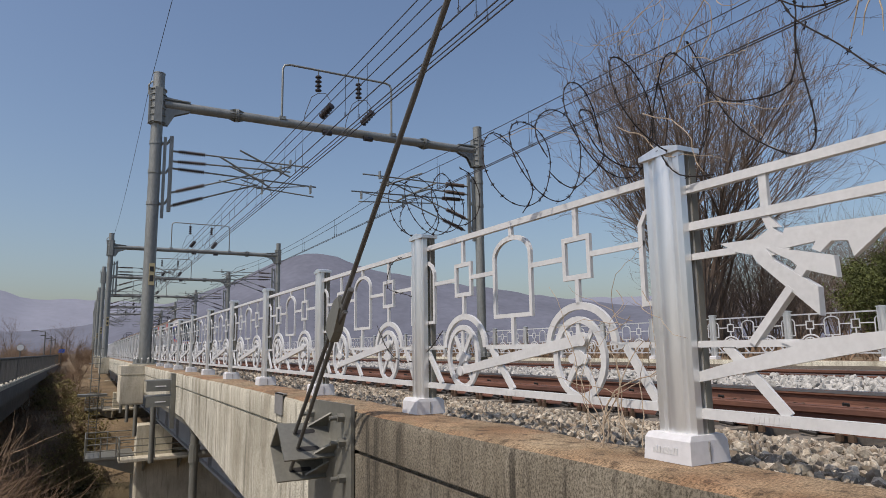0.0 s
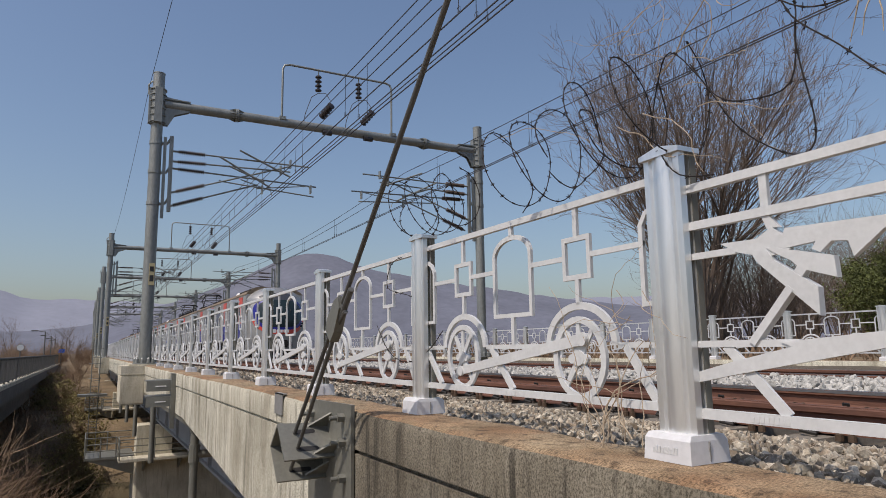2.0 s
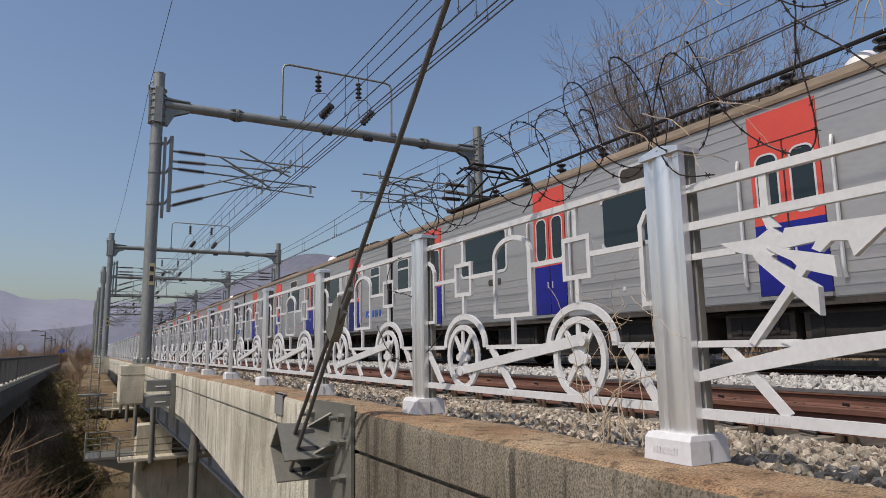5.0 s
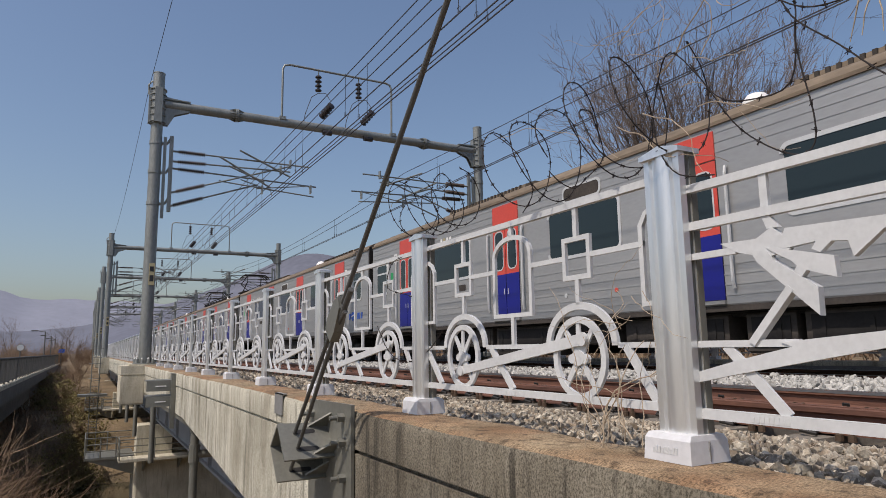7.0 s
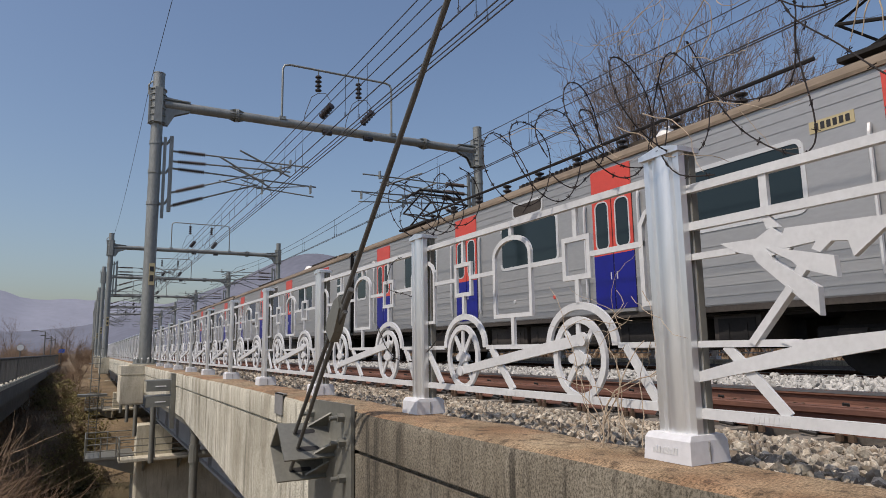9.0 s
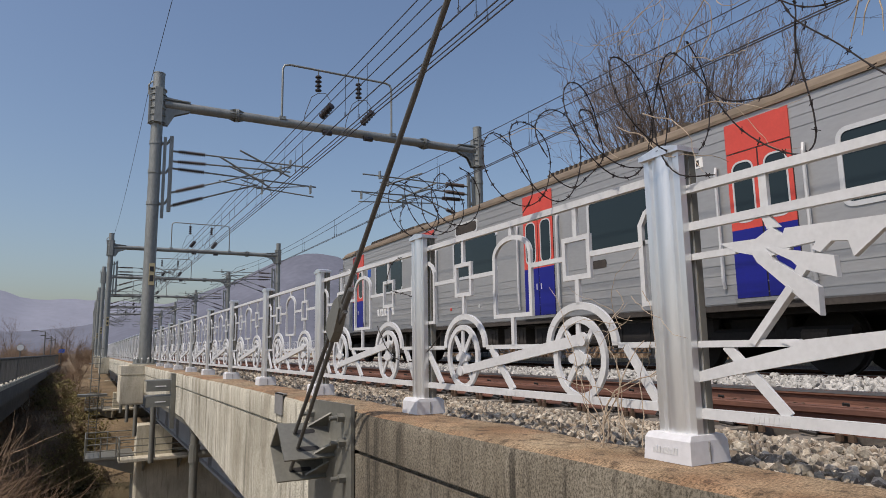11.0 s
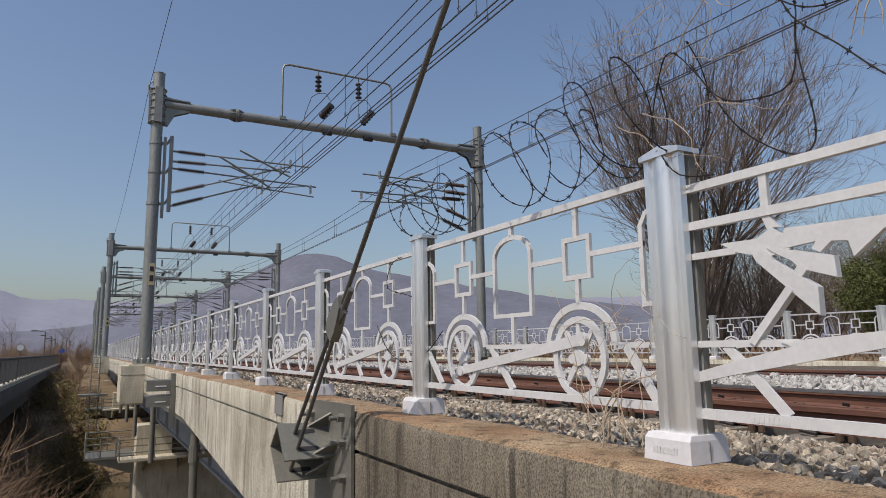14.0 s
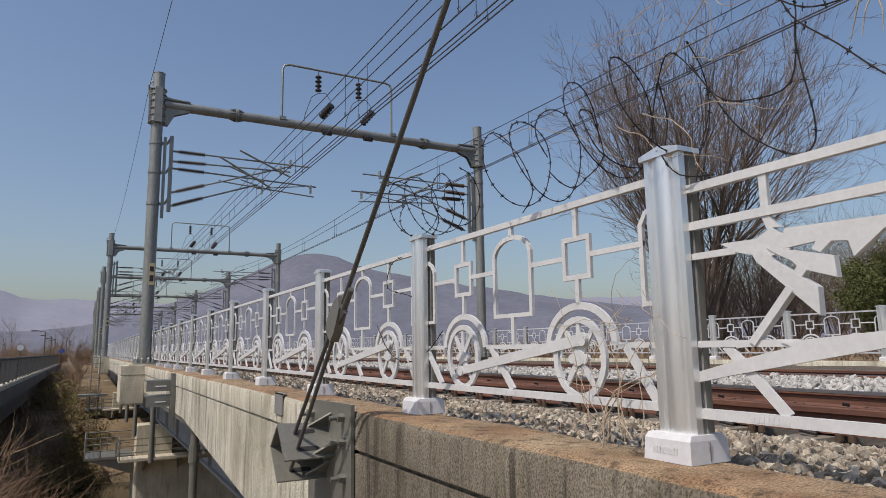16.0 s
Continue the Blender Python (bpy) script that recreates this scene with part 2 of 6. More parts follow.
def bar(g, a, b, w, d0, d1, w2=None):
    """A straight flat bar in the (y, z) plane."""
    a, b = Vector(a), Vector(b)
    s = (b - a).normalized()
    s = Vector((-s.y, s.x))
    w2 = w if w2 is None else w2
    return g.prism([a + s * w / 2, b + s * w2 / 2, b - s * w2 / 2, a - s * w / 2], d0, d1)


# ---- ground and distance ----
def ground_height(x, y):
    """The valley under the bridges: near bank, stream bed, far bank, and the higher ground beside the tracks."""
    near = -1.6 - 0.12 * max(0.0, y + 2) - 0.2 * max(0.0, y - 16)
    far = -7.8 + 0.40 * max(0.0, min(y - 45, 8)) + 0.07 * max(0.0, y - 53)
    z = max(near, -7.8) if y < 34 else min(max(far, -7.8), -1.2)
    if y < 34 and near < -7.8:
        z = -7.8
    if x > 9.8:
        k = min(1.0, (x - 9.8) / 1.2)
        z = z * (1 - k) + k * (-0.12 + 0.02 * min(40, x - 9.8))
    if x < -14:
        k = min(1.0, (-14 - x) / 10)
        z = z * (1 - k) + k * -1.5
    d = math.hypot(x, y)
    return z + 0.35 * noise.noise((x * 0.25, y * 0.25, 0)) * min(1, d / 8) * (0.3 if x > 9.8 else 1.0)


def axis(a, b, step, far):
    inner = list(np.arange(a, b + 0.01, step))
    return [-far, -far / 3, -far / 10, a - 60, a - 20] + inner + [b + 20, b + 60, far / 10 + b, far / 3, far]


def ground():
    xs, ys = axis(-34, 40, 1.0, 4200), axis(-14, 140, 1.5, 4200)
    g = Geo()
    k = len(xs)
    vs = [(x, y, ground_height(x, y)) for y in ys for x in xs]
    g.add(vs, [(j * k + i, j * k + i + 1, (j + 1) * k + i + 1, (j + 1) * k + i) for j in range(len(ys) - 1) for i in range(k - 1)])
    solo("ground", g, SOIL, "dry brown winter ground with a wooded stream valley", "ground", kind="structure", smooth=True)
    w = Geo().box(-60, 60, 18, 52, -7.6, -7.45)
    solo("water", w, WATER, "still dark brown stream under the bridge", "water", kind="structure")


def ridge(name, label, material, dist, profile, depth):
    """A far mountain ridge; profile: degrees of bearing from the track and degrees of elevation."""
    g = Geo()
    rows, n = 7, 160
    b0, b1 = profile[0][0], profile[-1][0]
    for j in range(rows):
        f = j / (rows - 1)
        for i in range(n):
            b = b0 + (b1 - b0) * i / (n - 1)
            e = float(np.interp(b, [p[0] for p in profile], [p[1] for p in profile]))
            top = dist * math.tan(radians(e)) + dist * 0.0022 * noise.fractal((b * 0.9, f * 0.7, dist * 0.01), 1.0, 2.0, 5)
            d = dist - depth * (1 - f)
            z = -20 + (top + 20) * (f ** 0.8) + dist * 0.004 * noise.noise((b * 0.6, f * 3, 7)) * math.sin(math.pi * f)
            g.v.append((EYE.x + d * math.sin(radians(b)), d * math.cos(radians(b)), z))
    g.f = [(j * n + i, j * n + i + 1, (j + 1) * n + i + 1, (j + 1) * n + i) for j in range(rows - 1) for i in range(n - 1)]
    solo(name, g, material, label, "mountain", kind="structure", smooth=True)


ground()
# the ridges' distance haze is painted in by their materials
ridge("far_backdrop", "mountain ridge on the horizon, haze painted into its pale blue colour", MOUNT2, 3600,
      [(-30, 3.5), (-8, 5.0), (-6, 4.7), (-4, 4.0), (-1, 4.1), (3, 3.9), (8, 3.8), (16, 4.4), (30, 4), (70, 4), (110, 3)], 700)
ridge("near_backdrop", "forested mountain with haze painted into its blue-grey colour", MOUNT1, 2300,
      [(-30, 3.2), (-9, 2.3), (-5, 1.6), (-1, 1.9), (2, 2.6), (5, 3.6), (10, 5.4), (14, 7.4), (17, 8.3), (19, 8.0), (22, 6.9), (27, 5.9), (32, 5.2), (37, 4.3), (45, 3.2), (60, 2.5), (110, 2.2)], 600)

# ---- rail bridge ----
Y_NEAR, Y_FAR, JOINT_Y = -6.0, 150.0, 3.78
GANTRY_Y = (19.5, 47.9, 67.2, 89.3, 111.5, 133.0)


def edge_beam(name, x_out, x_in, label):
    """The concrete edge with a rounded, chipped top, a drip groove and sections of the lower face."""
    t = thing(name, label, "bridge edge", kind="structure")
    s = 1 if x_in > x_out else -1
    ys = list(np.arange(Y_NEAR, 14, 0.12)) + list(np.arange(14, Y_FAR, 3.0)) + [Y_FAR]
    prof = [(x_in, -0.5), (x_in, -0.03), (x_in - s * 0.012, -0.002), (x_out + s * 0.04, 0.0), (x_out + s * 0.012, -0.014), (x_out, -0.045),
            (x_out, -0.215), (x_out + s * 0.03, -0.22), (x_out + s * 0.03, -0.24), (x_out + s * 0.01, -0.245)]
    g = Geo()
    k = len(prof)
    for y in ys:
        for i, (x, z) in enumerate(prof):
            w = 0.006 * noise.noise((x * 3, y * 2.2, z * 5)) + 0.004 * noise.noise((x * 9, y * 11, 3))
            chip = max(0.0, noise.noise((y * 1.7, 5, x_out)) - 0.35) * 0.03 if i in (3, 4, 5) else 0
            g.v.append((x + s * (w + chip), y, z + (w - chip if i in (2, 3, 4) else 0)))
    g.f = [(j * k + i, j * k + i + 1, (j + 1) * k + i + 1, (j + 1) * k + i) for j in range(len(ys) - 1) for i in range(k - 1)]
    ob = part("coping", g, CONC, t, "stained concrete coping with a rusty brown top", smooth=True)
    ob.data.materials.append(CONC_TOP)
    ob.data.materials.append(CONC_OLD)
    for p in ob.data.polygons:
        p.material_index = 1 if abs(p.normal.z) > 0.7 and p.center.z > -0.1 else 2 if p.center.y < JOINT_Y else 0
    # the fascia deepens towards the abutment
    deep = lambda y: float(np.interp(y, [JOINT_Y, 6.5, 8.1, 11.1], [1.24, 1.01, 0.89, 0.67]))
    cuts = [Y_NEAR, JOINT_Y, 5.0, 6.5, 8.1, 9.6, 11.1] + list(np.arange(20.8, Y_FAR, 9.7)) + [Y_FAR]
    for y, e in zip(cuts, cuts[1:]):
        gap = 0.012 if e == JOINT_Y or e > 11.0 else 0.0
        lo = Geo()
        for yy, q in ((y, deep(y)), (e - gap, deep(e))):
            lo.v += [(x_out + s * 0.004, yy, -0.24), (x_out + s * 0.004, yy, -q), (x_out + s * 0.05, yy, -q - 0.05), (x_out + s * 0.35, yy, -q - 0.06), (x_out + s * 0.35, yy, -0.24)]
        lo.f = [(0, 1, 2, 3, 4), (9, 8, 7, 6, 5)] + [(i, i + 5, (i + 1) % 5 + 5, (i + 1) % 5) for i in range(5)]
        part("fascia", lo, CONC_OLD if y < JOINT_Y - 0.1 else CONC, t, "concrete fascia streaked by rain")
    return t


edge_beam("bridge_edge_near", -0.27, 0.065, "weathered concrete bridge edge with streaks and rust stains")
edge_beam("bridge_edge_far", 11.0, 10.5, "weathered concrete bridge edge under the far fence")


def deck_and_piers():
    g = Geo().box(0.0, 10.6, Y_NEAR, Y_FAR, -0.95, -0.5)
    solo("bridge_deck", g, CONC_PALE, "concrete bridge deck slab under the ballast", "bridge deck", kind="structure")
    for x in (1.0, 3.4, 6.6, 9.0):
        t = thing("bridge_girder", "grey painted steel plate girder under the deck", "girder", (x, 0, 0), "girders under the deck", "structure")
        part("web", Geo().box(0.08, 0.52, Y_NEAR, Y_FAR, -2.30, -0.95), GIRDER, t)
        part("flange", Geo().box(0.0, 0.6, Y_NEAR, Y_FAR, -2.36, -2.30), GIRDER, t)
        y = 4.0
        while y < 70:
            part("stiffener", Geo().box(0.0, 0.08, y, y + 0.03, -2.30, -0.95), GIRDER, t)
            y += 3.1
    for y in (29.5, 55.0, 80.0, 105.0):
        t = thing("bridge_pier", "pale concrete wall pier standing in the stream", "bridge pier", (0, y, 0), "bridge piers", "structure")
        part("shaft", Geo().prism([(0.42, -0.0), (10.2, -0.0), (10.3, 0.1), (10.3, 2.1), (10.2, 2.2), (0.42, 2.2), (0.33, 2.1), (0.33, 0.1)], -9.5, -3.82, None, lambda p, d: (p[0], p[1], d)), CONC_PALE, t)
        for x in (1.0, 3.4, 6.6, 9.0):
            part("pedestal", Geo().box(x - 0.60, x + 0.75, 0.5, 1.7, -3.82, -2.62, None, 0.03), CONC_PALE, t, "white concrete bearing pedestal")
            part("bearing", Geo().box(x - 0.05, x + 0.65, 0.7, 1.4, -2.62, -2.36), STEEL, t)
    ty = thing("abutment", "concrete abutment wall under the near end of the deck", "abutment", kind="structure")
    part("wall", Geo().box(0.1, 10.6, Y_NEAR, 1.5, -8, -0.99), CONC, ty)


deck_and_piers()


def ballast_height(x):
    return float(np.interp(x, [0.06, 0.3, 1.5, 2.25, 2.7, 4.2, 4.5, 4.8, 6.2, 6.5, 6.9, 8.2, 8.7, 10.5],
                           [-0.05, -0.06, -0.15, -0.275, -0.30, -0.27, -0.2, -0.10, -0.085, -0.16, -0.25, -0.25, -0.2, -0.06]))


def ballast():
    g = Geo()
    xs = list(np.arange(0.07, 10.5, 0.15)) + [10.5]
    ys = list(np.arange(Y_NEAR, 22, 0.3)) + list(np.arange(22, Y_FAR + 1, 4))
    k = len(xs)
    for y in ys:
        for x in xs:
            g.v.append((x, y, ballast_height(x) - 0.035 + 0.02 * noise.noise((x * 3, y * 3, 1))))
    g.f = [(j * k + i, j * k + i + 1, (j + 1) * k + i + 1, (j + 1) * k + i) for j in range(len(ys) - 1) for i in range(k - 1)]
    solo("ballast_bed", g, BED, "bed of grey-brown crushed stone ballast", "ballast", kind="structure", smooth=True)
    rnd = random.Random(3)
    ico = bmesh.new()
    bmesh.ops.create_icosphere(ico, subdivisions=1, radius=1)
    iv = [v.co.copy() for v in ico.verts]
    fs = [tuple(v.index for v in f.verts) for f in ico.faces]
    ico.free()

    def scatter(name, material, label, x0, x1, y0, y1, count, r0, r1, power=1.0):
        s = Geo()
        for _ in range(count):
            x, y = rnd.uniform(x0, x1), y0 + (y1 - y0) * rnd.random() ** power
            if 2.42 < x < 3.0 or any(abs(x - r) < 0.09 for r in (4.135, 6.85, 8.285)):
                continue
            r = rnd.uniform(r0, r1)
            m = Matrix.Translation((x, y, ballast_height(x) - r * 0.25 + rnd.uniform(-0.01, 0.015))) @ Euler([rnd.uniform(0, 6.3) for _ in range(3)]).to_matrix().to_4x4() @ Matrix.Diagonal((r * rnd.uniform(0.9, 1.6), r * rnd.uniform(0.8, 1.2), r * rnd.uniform(0.36, 0.62), 1))
            cut = [Vector([rnd.uniform(-1, 1) for _ in range(3)]).normalized() for _ in range(4)]
            pts = []
            for p in iv:
                q = p * rnd.uniform(0.88, 1.12)
                for c in cut:
                    d = q.dot(c) - 0.55
                    if d > 0:
                        q = q - c * d
                pts.append(q)
            s.add(pts, fs, m)
        me = bpy.data.meshes.new(name)
        me.from_pydata(s.v, [], s.f)
        me.materials.append(material)
        tagged(new(name, me), label, "ballast stones", kind="stuff")

    scatter("ballast_stones", STONE, "loose angular grey and tan ballast stones beside the rail", 0.09, 2.54, 0.4, 9.0, 11500, 0.017, 0.036, 1.35)
    scatter("ballast_stones", STONE, "loose angular grey and tan ballast stones along the fence", 0.09, 2.5, 9.0, 26, 4200, 0.026, 0.05, 1.3)
    scatter("pale_ballast_stones", STONE_W, "fresh whitish ballast stones between the two tracks", 4.42, 6.6, 2.0, 14.0, 5200, 0.03, 0.055, 1.2)
    scatter("pale_ballast_stones", STONE_W, "fresh whitish ballast stones between the two tracks farther on", 4.42, 6.6, 14.0, 45.0, 3500, 0.04, 0.07, 1.2)


ballast()
HEAD_Z = -0.07


def rails():
    prof = [(-0.070, -0.172), (0.070, -0.172), (0.070, -0.160), (0.022, -0.142), (0.009, -0.118), (0.009, -0.058), (0.034, -0.044), (0.0345, -0.012), (0.028, -0.003)]
    prof += [(-x, z) for x, z in reversed(prof[2:])]
    for n, x in enumerate((2.70, 4.135, 6.85, 8.285)):
        t = thing("rail", "rusty brown steel rail with a worn bright head" if n != 0 else "rusty red-brown steel rail clipped to concrete sleepers", "rail", (x, 0, HEAD_Z), "running rails")
        y = Y_NEAR
        while y < Y_FAR:
            part("rail_section", Geo().prism(prof, y, min(y + 25, Y_FAR) - 0.006, None, lambda p, d: (p[0], d, p[1])), RUST, t)
            y += 25
        if n == 1:
            part("worn_face", Geo().box(-0.0365, -0.033, Y_NEAR, Y_FAR, -0.026, -0.004), SHINE, t, "bright worn face of the rail head")
        part("running_surface", Geo().box(-0.026, 0.026, Y_NEAR, Y_FAR, -0.004, 0.0015), SHINE if n else RUST, t, "bright worn running surface")
    for k, cx in enumerate((3.4175, 7.5675)):
        first = None
        y = -1.0
        while y < 60:
            if first is None:
                t = first = thing("sleeper", "grey concrete railway sleeper bedded in ballast", "sleeper", (cx, y, HEAD_Z - 0.185), "sleepers of the near track" if k == 0 else "sleepers of the far track")
                part("beam", Geo().prism([(-0.14, -0.2), (0.14, -0.2), (0.11, 0.0), (-0.11, 0.0)], -1.2, 1.2), SLEEPER, t)
                for s in (-1, 1):
                    for q in (-1, 1):
                        x = s * 0.7175 + q * 0.135
                        part("clip", Geo().tube([(x + q * 0.045, -0.055, 0.02), (x + q * 0.055, 0.05, 0.035), (x + q * 0.01, 0.075, 0.05), (x - q * 0.03, 0.05, 0.035), (x - q * 0.045, 0.0, 0.03), (x - q * 0.01, -0.02, 0.08), (x + q * 0.03, 0.0, 0.085)], 0.015, 6), CLIP, t, "black spring clip")
                        for yy in (-0.19, -0.27):
                            bo = Geo().tube([(x + q * 0.03, yy, -0.01), (x + q * 0.03, yy, 0.03), (x + q * 0.03, yy, 0.031), (x + q * 0.03, yy, 0.075)], [0.026, 0.026, 0.016, 0.016], 8)
                            part("bolt", bo, BOLT, t, "weathered bolt with washer")
            else:
                copy_thing(first, Matrix.Translation((cx, y, HEAD_Z - 0.185)))
            y += 0.62 if y < 24 else 1.24


rails()


# ---- decorative fence ----
PITCH_Y, Y0 = 1.8, 1.475


def fence_post(at, group):
    t = thing("fence_post", "silver aluminium fence post with fluted face on a white base block", "fence post", at, group)
    hx, hy = 0.037, 0.0735
    face = [(-hx, -hy), (-hx, -0.052), (-hx + 0.009, -0.046), (-hx + 0.009, -0.040), (-hx - 0.001, -0.034)]
    face += [(-hx - 0.009 * math.cos(math.pi * i / 16), 0.030 * i / 8) for i in range(-7, 8)]
    face += [(-hx - 0.001, 0.034), (-hx + 0.009, 0.040), (-hx + 0.009, 0.046), (-hx, 0.052), (-hx, hy)]
    out = face + [(-0.010, hy), (-0.010, hy - 0.02), (0.008, hy - 0.02), (0.008, hy), (hx, hy), (hx, -hy), (0.008, -hy), (0.008, -hy + 0.02), (-0.010, -hy + 0.02), (-0.010, -hy)]
    part("shaft", Geo().prism(out, 0.07, 0.965, None, lambda p, d: (p[0], p[1], d)), ALU, t, "", True)
    # dark strips in the side groove paint in its shade
    part("side_channel", Geo().box(0.010, hx - 0.001, -hy - 0.002, -hy + 0.006, 0.085, 0.962), CHANNEL, t, "slotted side channel, shade put into its dark grey colour")
    part("slot_back", Geo().box(-0.009, 0.007, -hy + 0.017, -hy + 0.0195, 0.085, 0.962), CHANNEL, t)
    cx, cy = hx + 0.012, hy + 0.010
    cap = Geo().add([(-cx, -cy, 0.958), (cx, -cy, 0.958), (cx, cy, 0.958), (-cx, cy, 0.958), (-cx, -cy, 0.974), (cx, -cy, 0.974), (cx, cy, 0.974), (-cx, cy, 0.974), (-cx, 0, 0.992), (cx, 0, 0.992)],
                    [(3, 2, 1, 0), (0, 1, 5, 4), (2, 3, 7, 6), (1, 2, 6, 9, 5), (3, 0, 4, 8, 7), (4, 5, 9, 8), (6, 7, 8, 9)])
    part("cap", cap, ALU, t, "silver gabled post cap")
    ped = Geo()
    rings = [(-0.092, 0.078, 0.092, 0.0), (-0.088, 0.074, 0.088, 0.066), (-0.076, 0.062, 0.084, 0.082)]
    for a, b, c, z in rings:
        ped.v += [(a, -c, z), (b, -c, z), (b, c, z), (a, c, z)]
    ped.f = [(i * 4 + j, i * 4 + (j + 1) % 4, i * 4 + 4 + (j + 1) % 4, i * 4 + 4 + j) for i in range(2) for j in range(4)] + [(8, 9, 10, 11), (3, 2, 1, 0)]
    p = part("base_block", ped, PLASTIC, t, "white moulded base block in two halves")
    part("joint", Geo().box(-0.012, -0.008, -0.0935, -0.089, 0.006, 0.064), GREY_P, p, "thin joint between the halves")
    return t


def mark_bars(name, parent, y0, z0, width, h, x, n):
    """Unreadable raised maker's mark as plain bars."""
    g = Geo()
    for i in range(n):
        a = y0 - width * i / n
        g.box(x - 0.0012, x, a - width / n * 0.72, a, z0, z0 + h * (1.0 if i % 3 else 0.75))
    tagged(part(name, g, WHITE, parent, "small raised bars of lettering"), kind="stuff")


def wheel_parts(t, d, z, r, name_label):
    x0, x1 = -0.007, 0.007
    w = part("wheel", Geo().strip(arc(d, z, r - 0.027, r - 0.02, 0, 360, 32)[:-1], arc(d, z, r, r + 0.005, 0, 360, 32)[:-1], x0, x1, True), WHITE, t, name_label)
    sp = Geo()
    for a in (52, 128, 232, 308, 90):
        q = (d + (r - 0.02) * math.cos(radians(a)), z + (r - 0.015) * math.sin(radians(a)))
        bar(sp, (d, z), q, 0.03, x0 + 0.003, x1 - 0.003, 0.02)
    part("spokes", sp, WHITE, w)
    hub = Geo().prism(arc(d, z, 0.036, 0.03, 0, 360, 16)[:-1], x0 - 0.004, x1 + 0.002)
    for s in (-1, 1):
        hub.prism(arc(d + s * 0.036, z - 0.004, 0.02, 0.018, 0, 360, 12)[:-1], x0 - 0.003, x1 + 0.001)
    part("hub", hub, WHITE, w)
    return w


def fence_panel(at, group):
    """White fence panel with arch, squares, and two spoked wheels joined by a rod; y runs from one post to the next."""
    t = thing("ornamental_fence", "white metal fence section with arch, squares and locomotive wheels", "fence", at, group)
    x0, x1 = -0.007, 0.007
    a, b = 0.05, PITCH_Y - 0.05
    part("top_rail", Geo().box(x0 - 0.004, x1 + 0.004, a, b, 0.884, 0.910), WHITE, t)
    part("bottom_rail", Geo().box(x0 - 0.004, x1 + 0.004, a, b, 0.138, 0.166), WHITE, t)
    for d in (0.92,):
        line_o = [(d + 0.15, 0.478)] + [(d + 0.15, 0.76)] + arc(d, 0.755, 0.15, 0.09, 5, 175, 14) + [(d - 0.15, 0.76), (d - 0.15, 0.478)]
        line_i = [(d + 0.13, 0.496)] + [(d + 0.13, 0.757)] + arc(d, 0.752, 0.13, 0.072, 5, 175, 14) + [(d - 0.13, 0.757), (d - 0.13, 0.496)]
        part("arch", Geo().strip(line_i, line_o, x0, x1, True), WHITE, t)
    for s, d in ((1, 0.0), (-1, PITCH_Y)):
        o = [(d + s * 0.05, 0.478), (d + s * 0.147, 0.478), (d + s * 0.147, 0.757), (d + s * 0.118, 0.80), (d + s * 0.05, 0.835)]
        i = [(d + s * 0.05, 0.496), (d + s * 0.128, 0.496), (d + s * 0.128, 0.752), (d + s * 0.106, 0.788), (d + s * 0.05, 0.815)]
        part("half_arch", Geo().strip(i, o, x0, x1), WHITE, t)
    for d in (0.478, 1.348):
        part("square", Geo().strip([(d - 0.062, 0.622), (d + 0.062, 0.622), (d + 0.062, 0.752), (d - 0.062, 0.752)], [(d - 0.082, 0.602), (d + 0.082, 0.602), (d + 0.082, 0.772), (d - 0.082, 0.772)], x0, x1, True), WHITE, t)
        for za, zb in ((0.772, 0.884), (0.505, 0.602)):
            part("stem", Geo().box(x0, x1, d - 0.011, d + 0.011, za, zb), WHITE, t)
        o, i = arc(d, 0.35, 0.205, 0.165, 0, 180, 22), arc(d, 0.35, 0.176, 0.138, 0, 180, 22)
        part("wheel_arc", Geo().strip(i, o, x0, x1), WHITE, t)
    for za, zb in ((0.84, 0.884), (0.358, 0.478)):
        part("stem", Geo().box(x0, x1, 0.909, 0.931, za, zb), WHITE, t)
    for p, q in ((0.128, 0.396), (0.56, 0.77), (1.07, 1.266), (1.43, PITCH_Y - 0.128)):
        part("cross_bar", Geo().box(x0 + 0.002, x1 - 0.002, p, q, 0.682, 0.702), WHITE, t)
    for p, q in ((a, 0.275), (0.68, 1.146), (1.55, b)):
        part("lower_bar", Geo().box(x0 + 0.002, x1 - 0.002, p, q, 0.341, 0.360), WHITE, t)
    wheel_parts(t, 1.366, 0.305, 0.152, "white spoked wheel ornament")
    wheel_parts(t, 0.488, 0.305, 0.152, "white spoked wheel ornament")
    rod = Geo()
    bar(rod, (1.37, 0.238), (0.46, 0.375), 0.038, x0 - 0.007, x1 - 0.004, 0.044)
    rod.prism(arc(0.455, 0.375, 0.026, 0.026, 0, 360, 14)[:-1], x0 - 0.012, x0 + 0.002)
    rod.prism(arc(1.372, 0.236, 0.026, 0.024, 0, 360, 14)[:-1], x0 - 0.012, x0 + 0.002)
    part("coupling_rod", rod, WHITE, t)
    for (p, q) in (((1.765, 0.352), (1.59, 0.165)), ((1.105, 0.345), (0.935, 0.165)), ((0.236, 0.345), (0.108, 0.165))):
        part("strut", bar(Geo(), p, q, 0.03, x0, x1), WHITE, t)
    return t


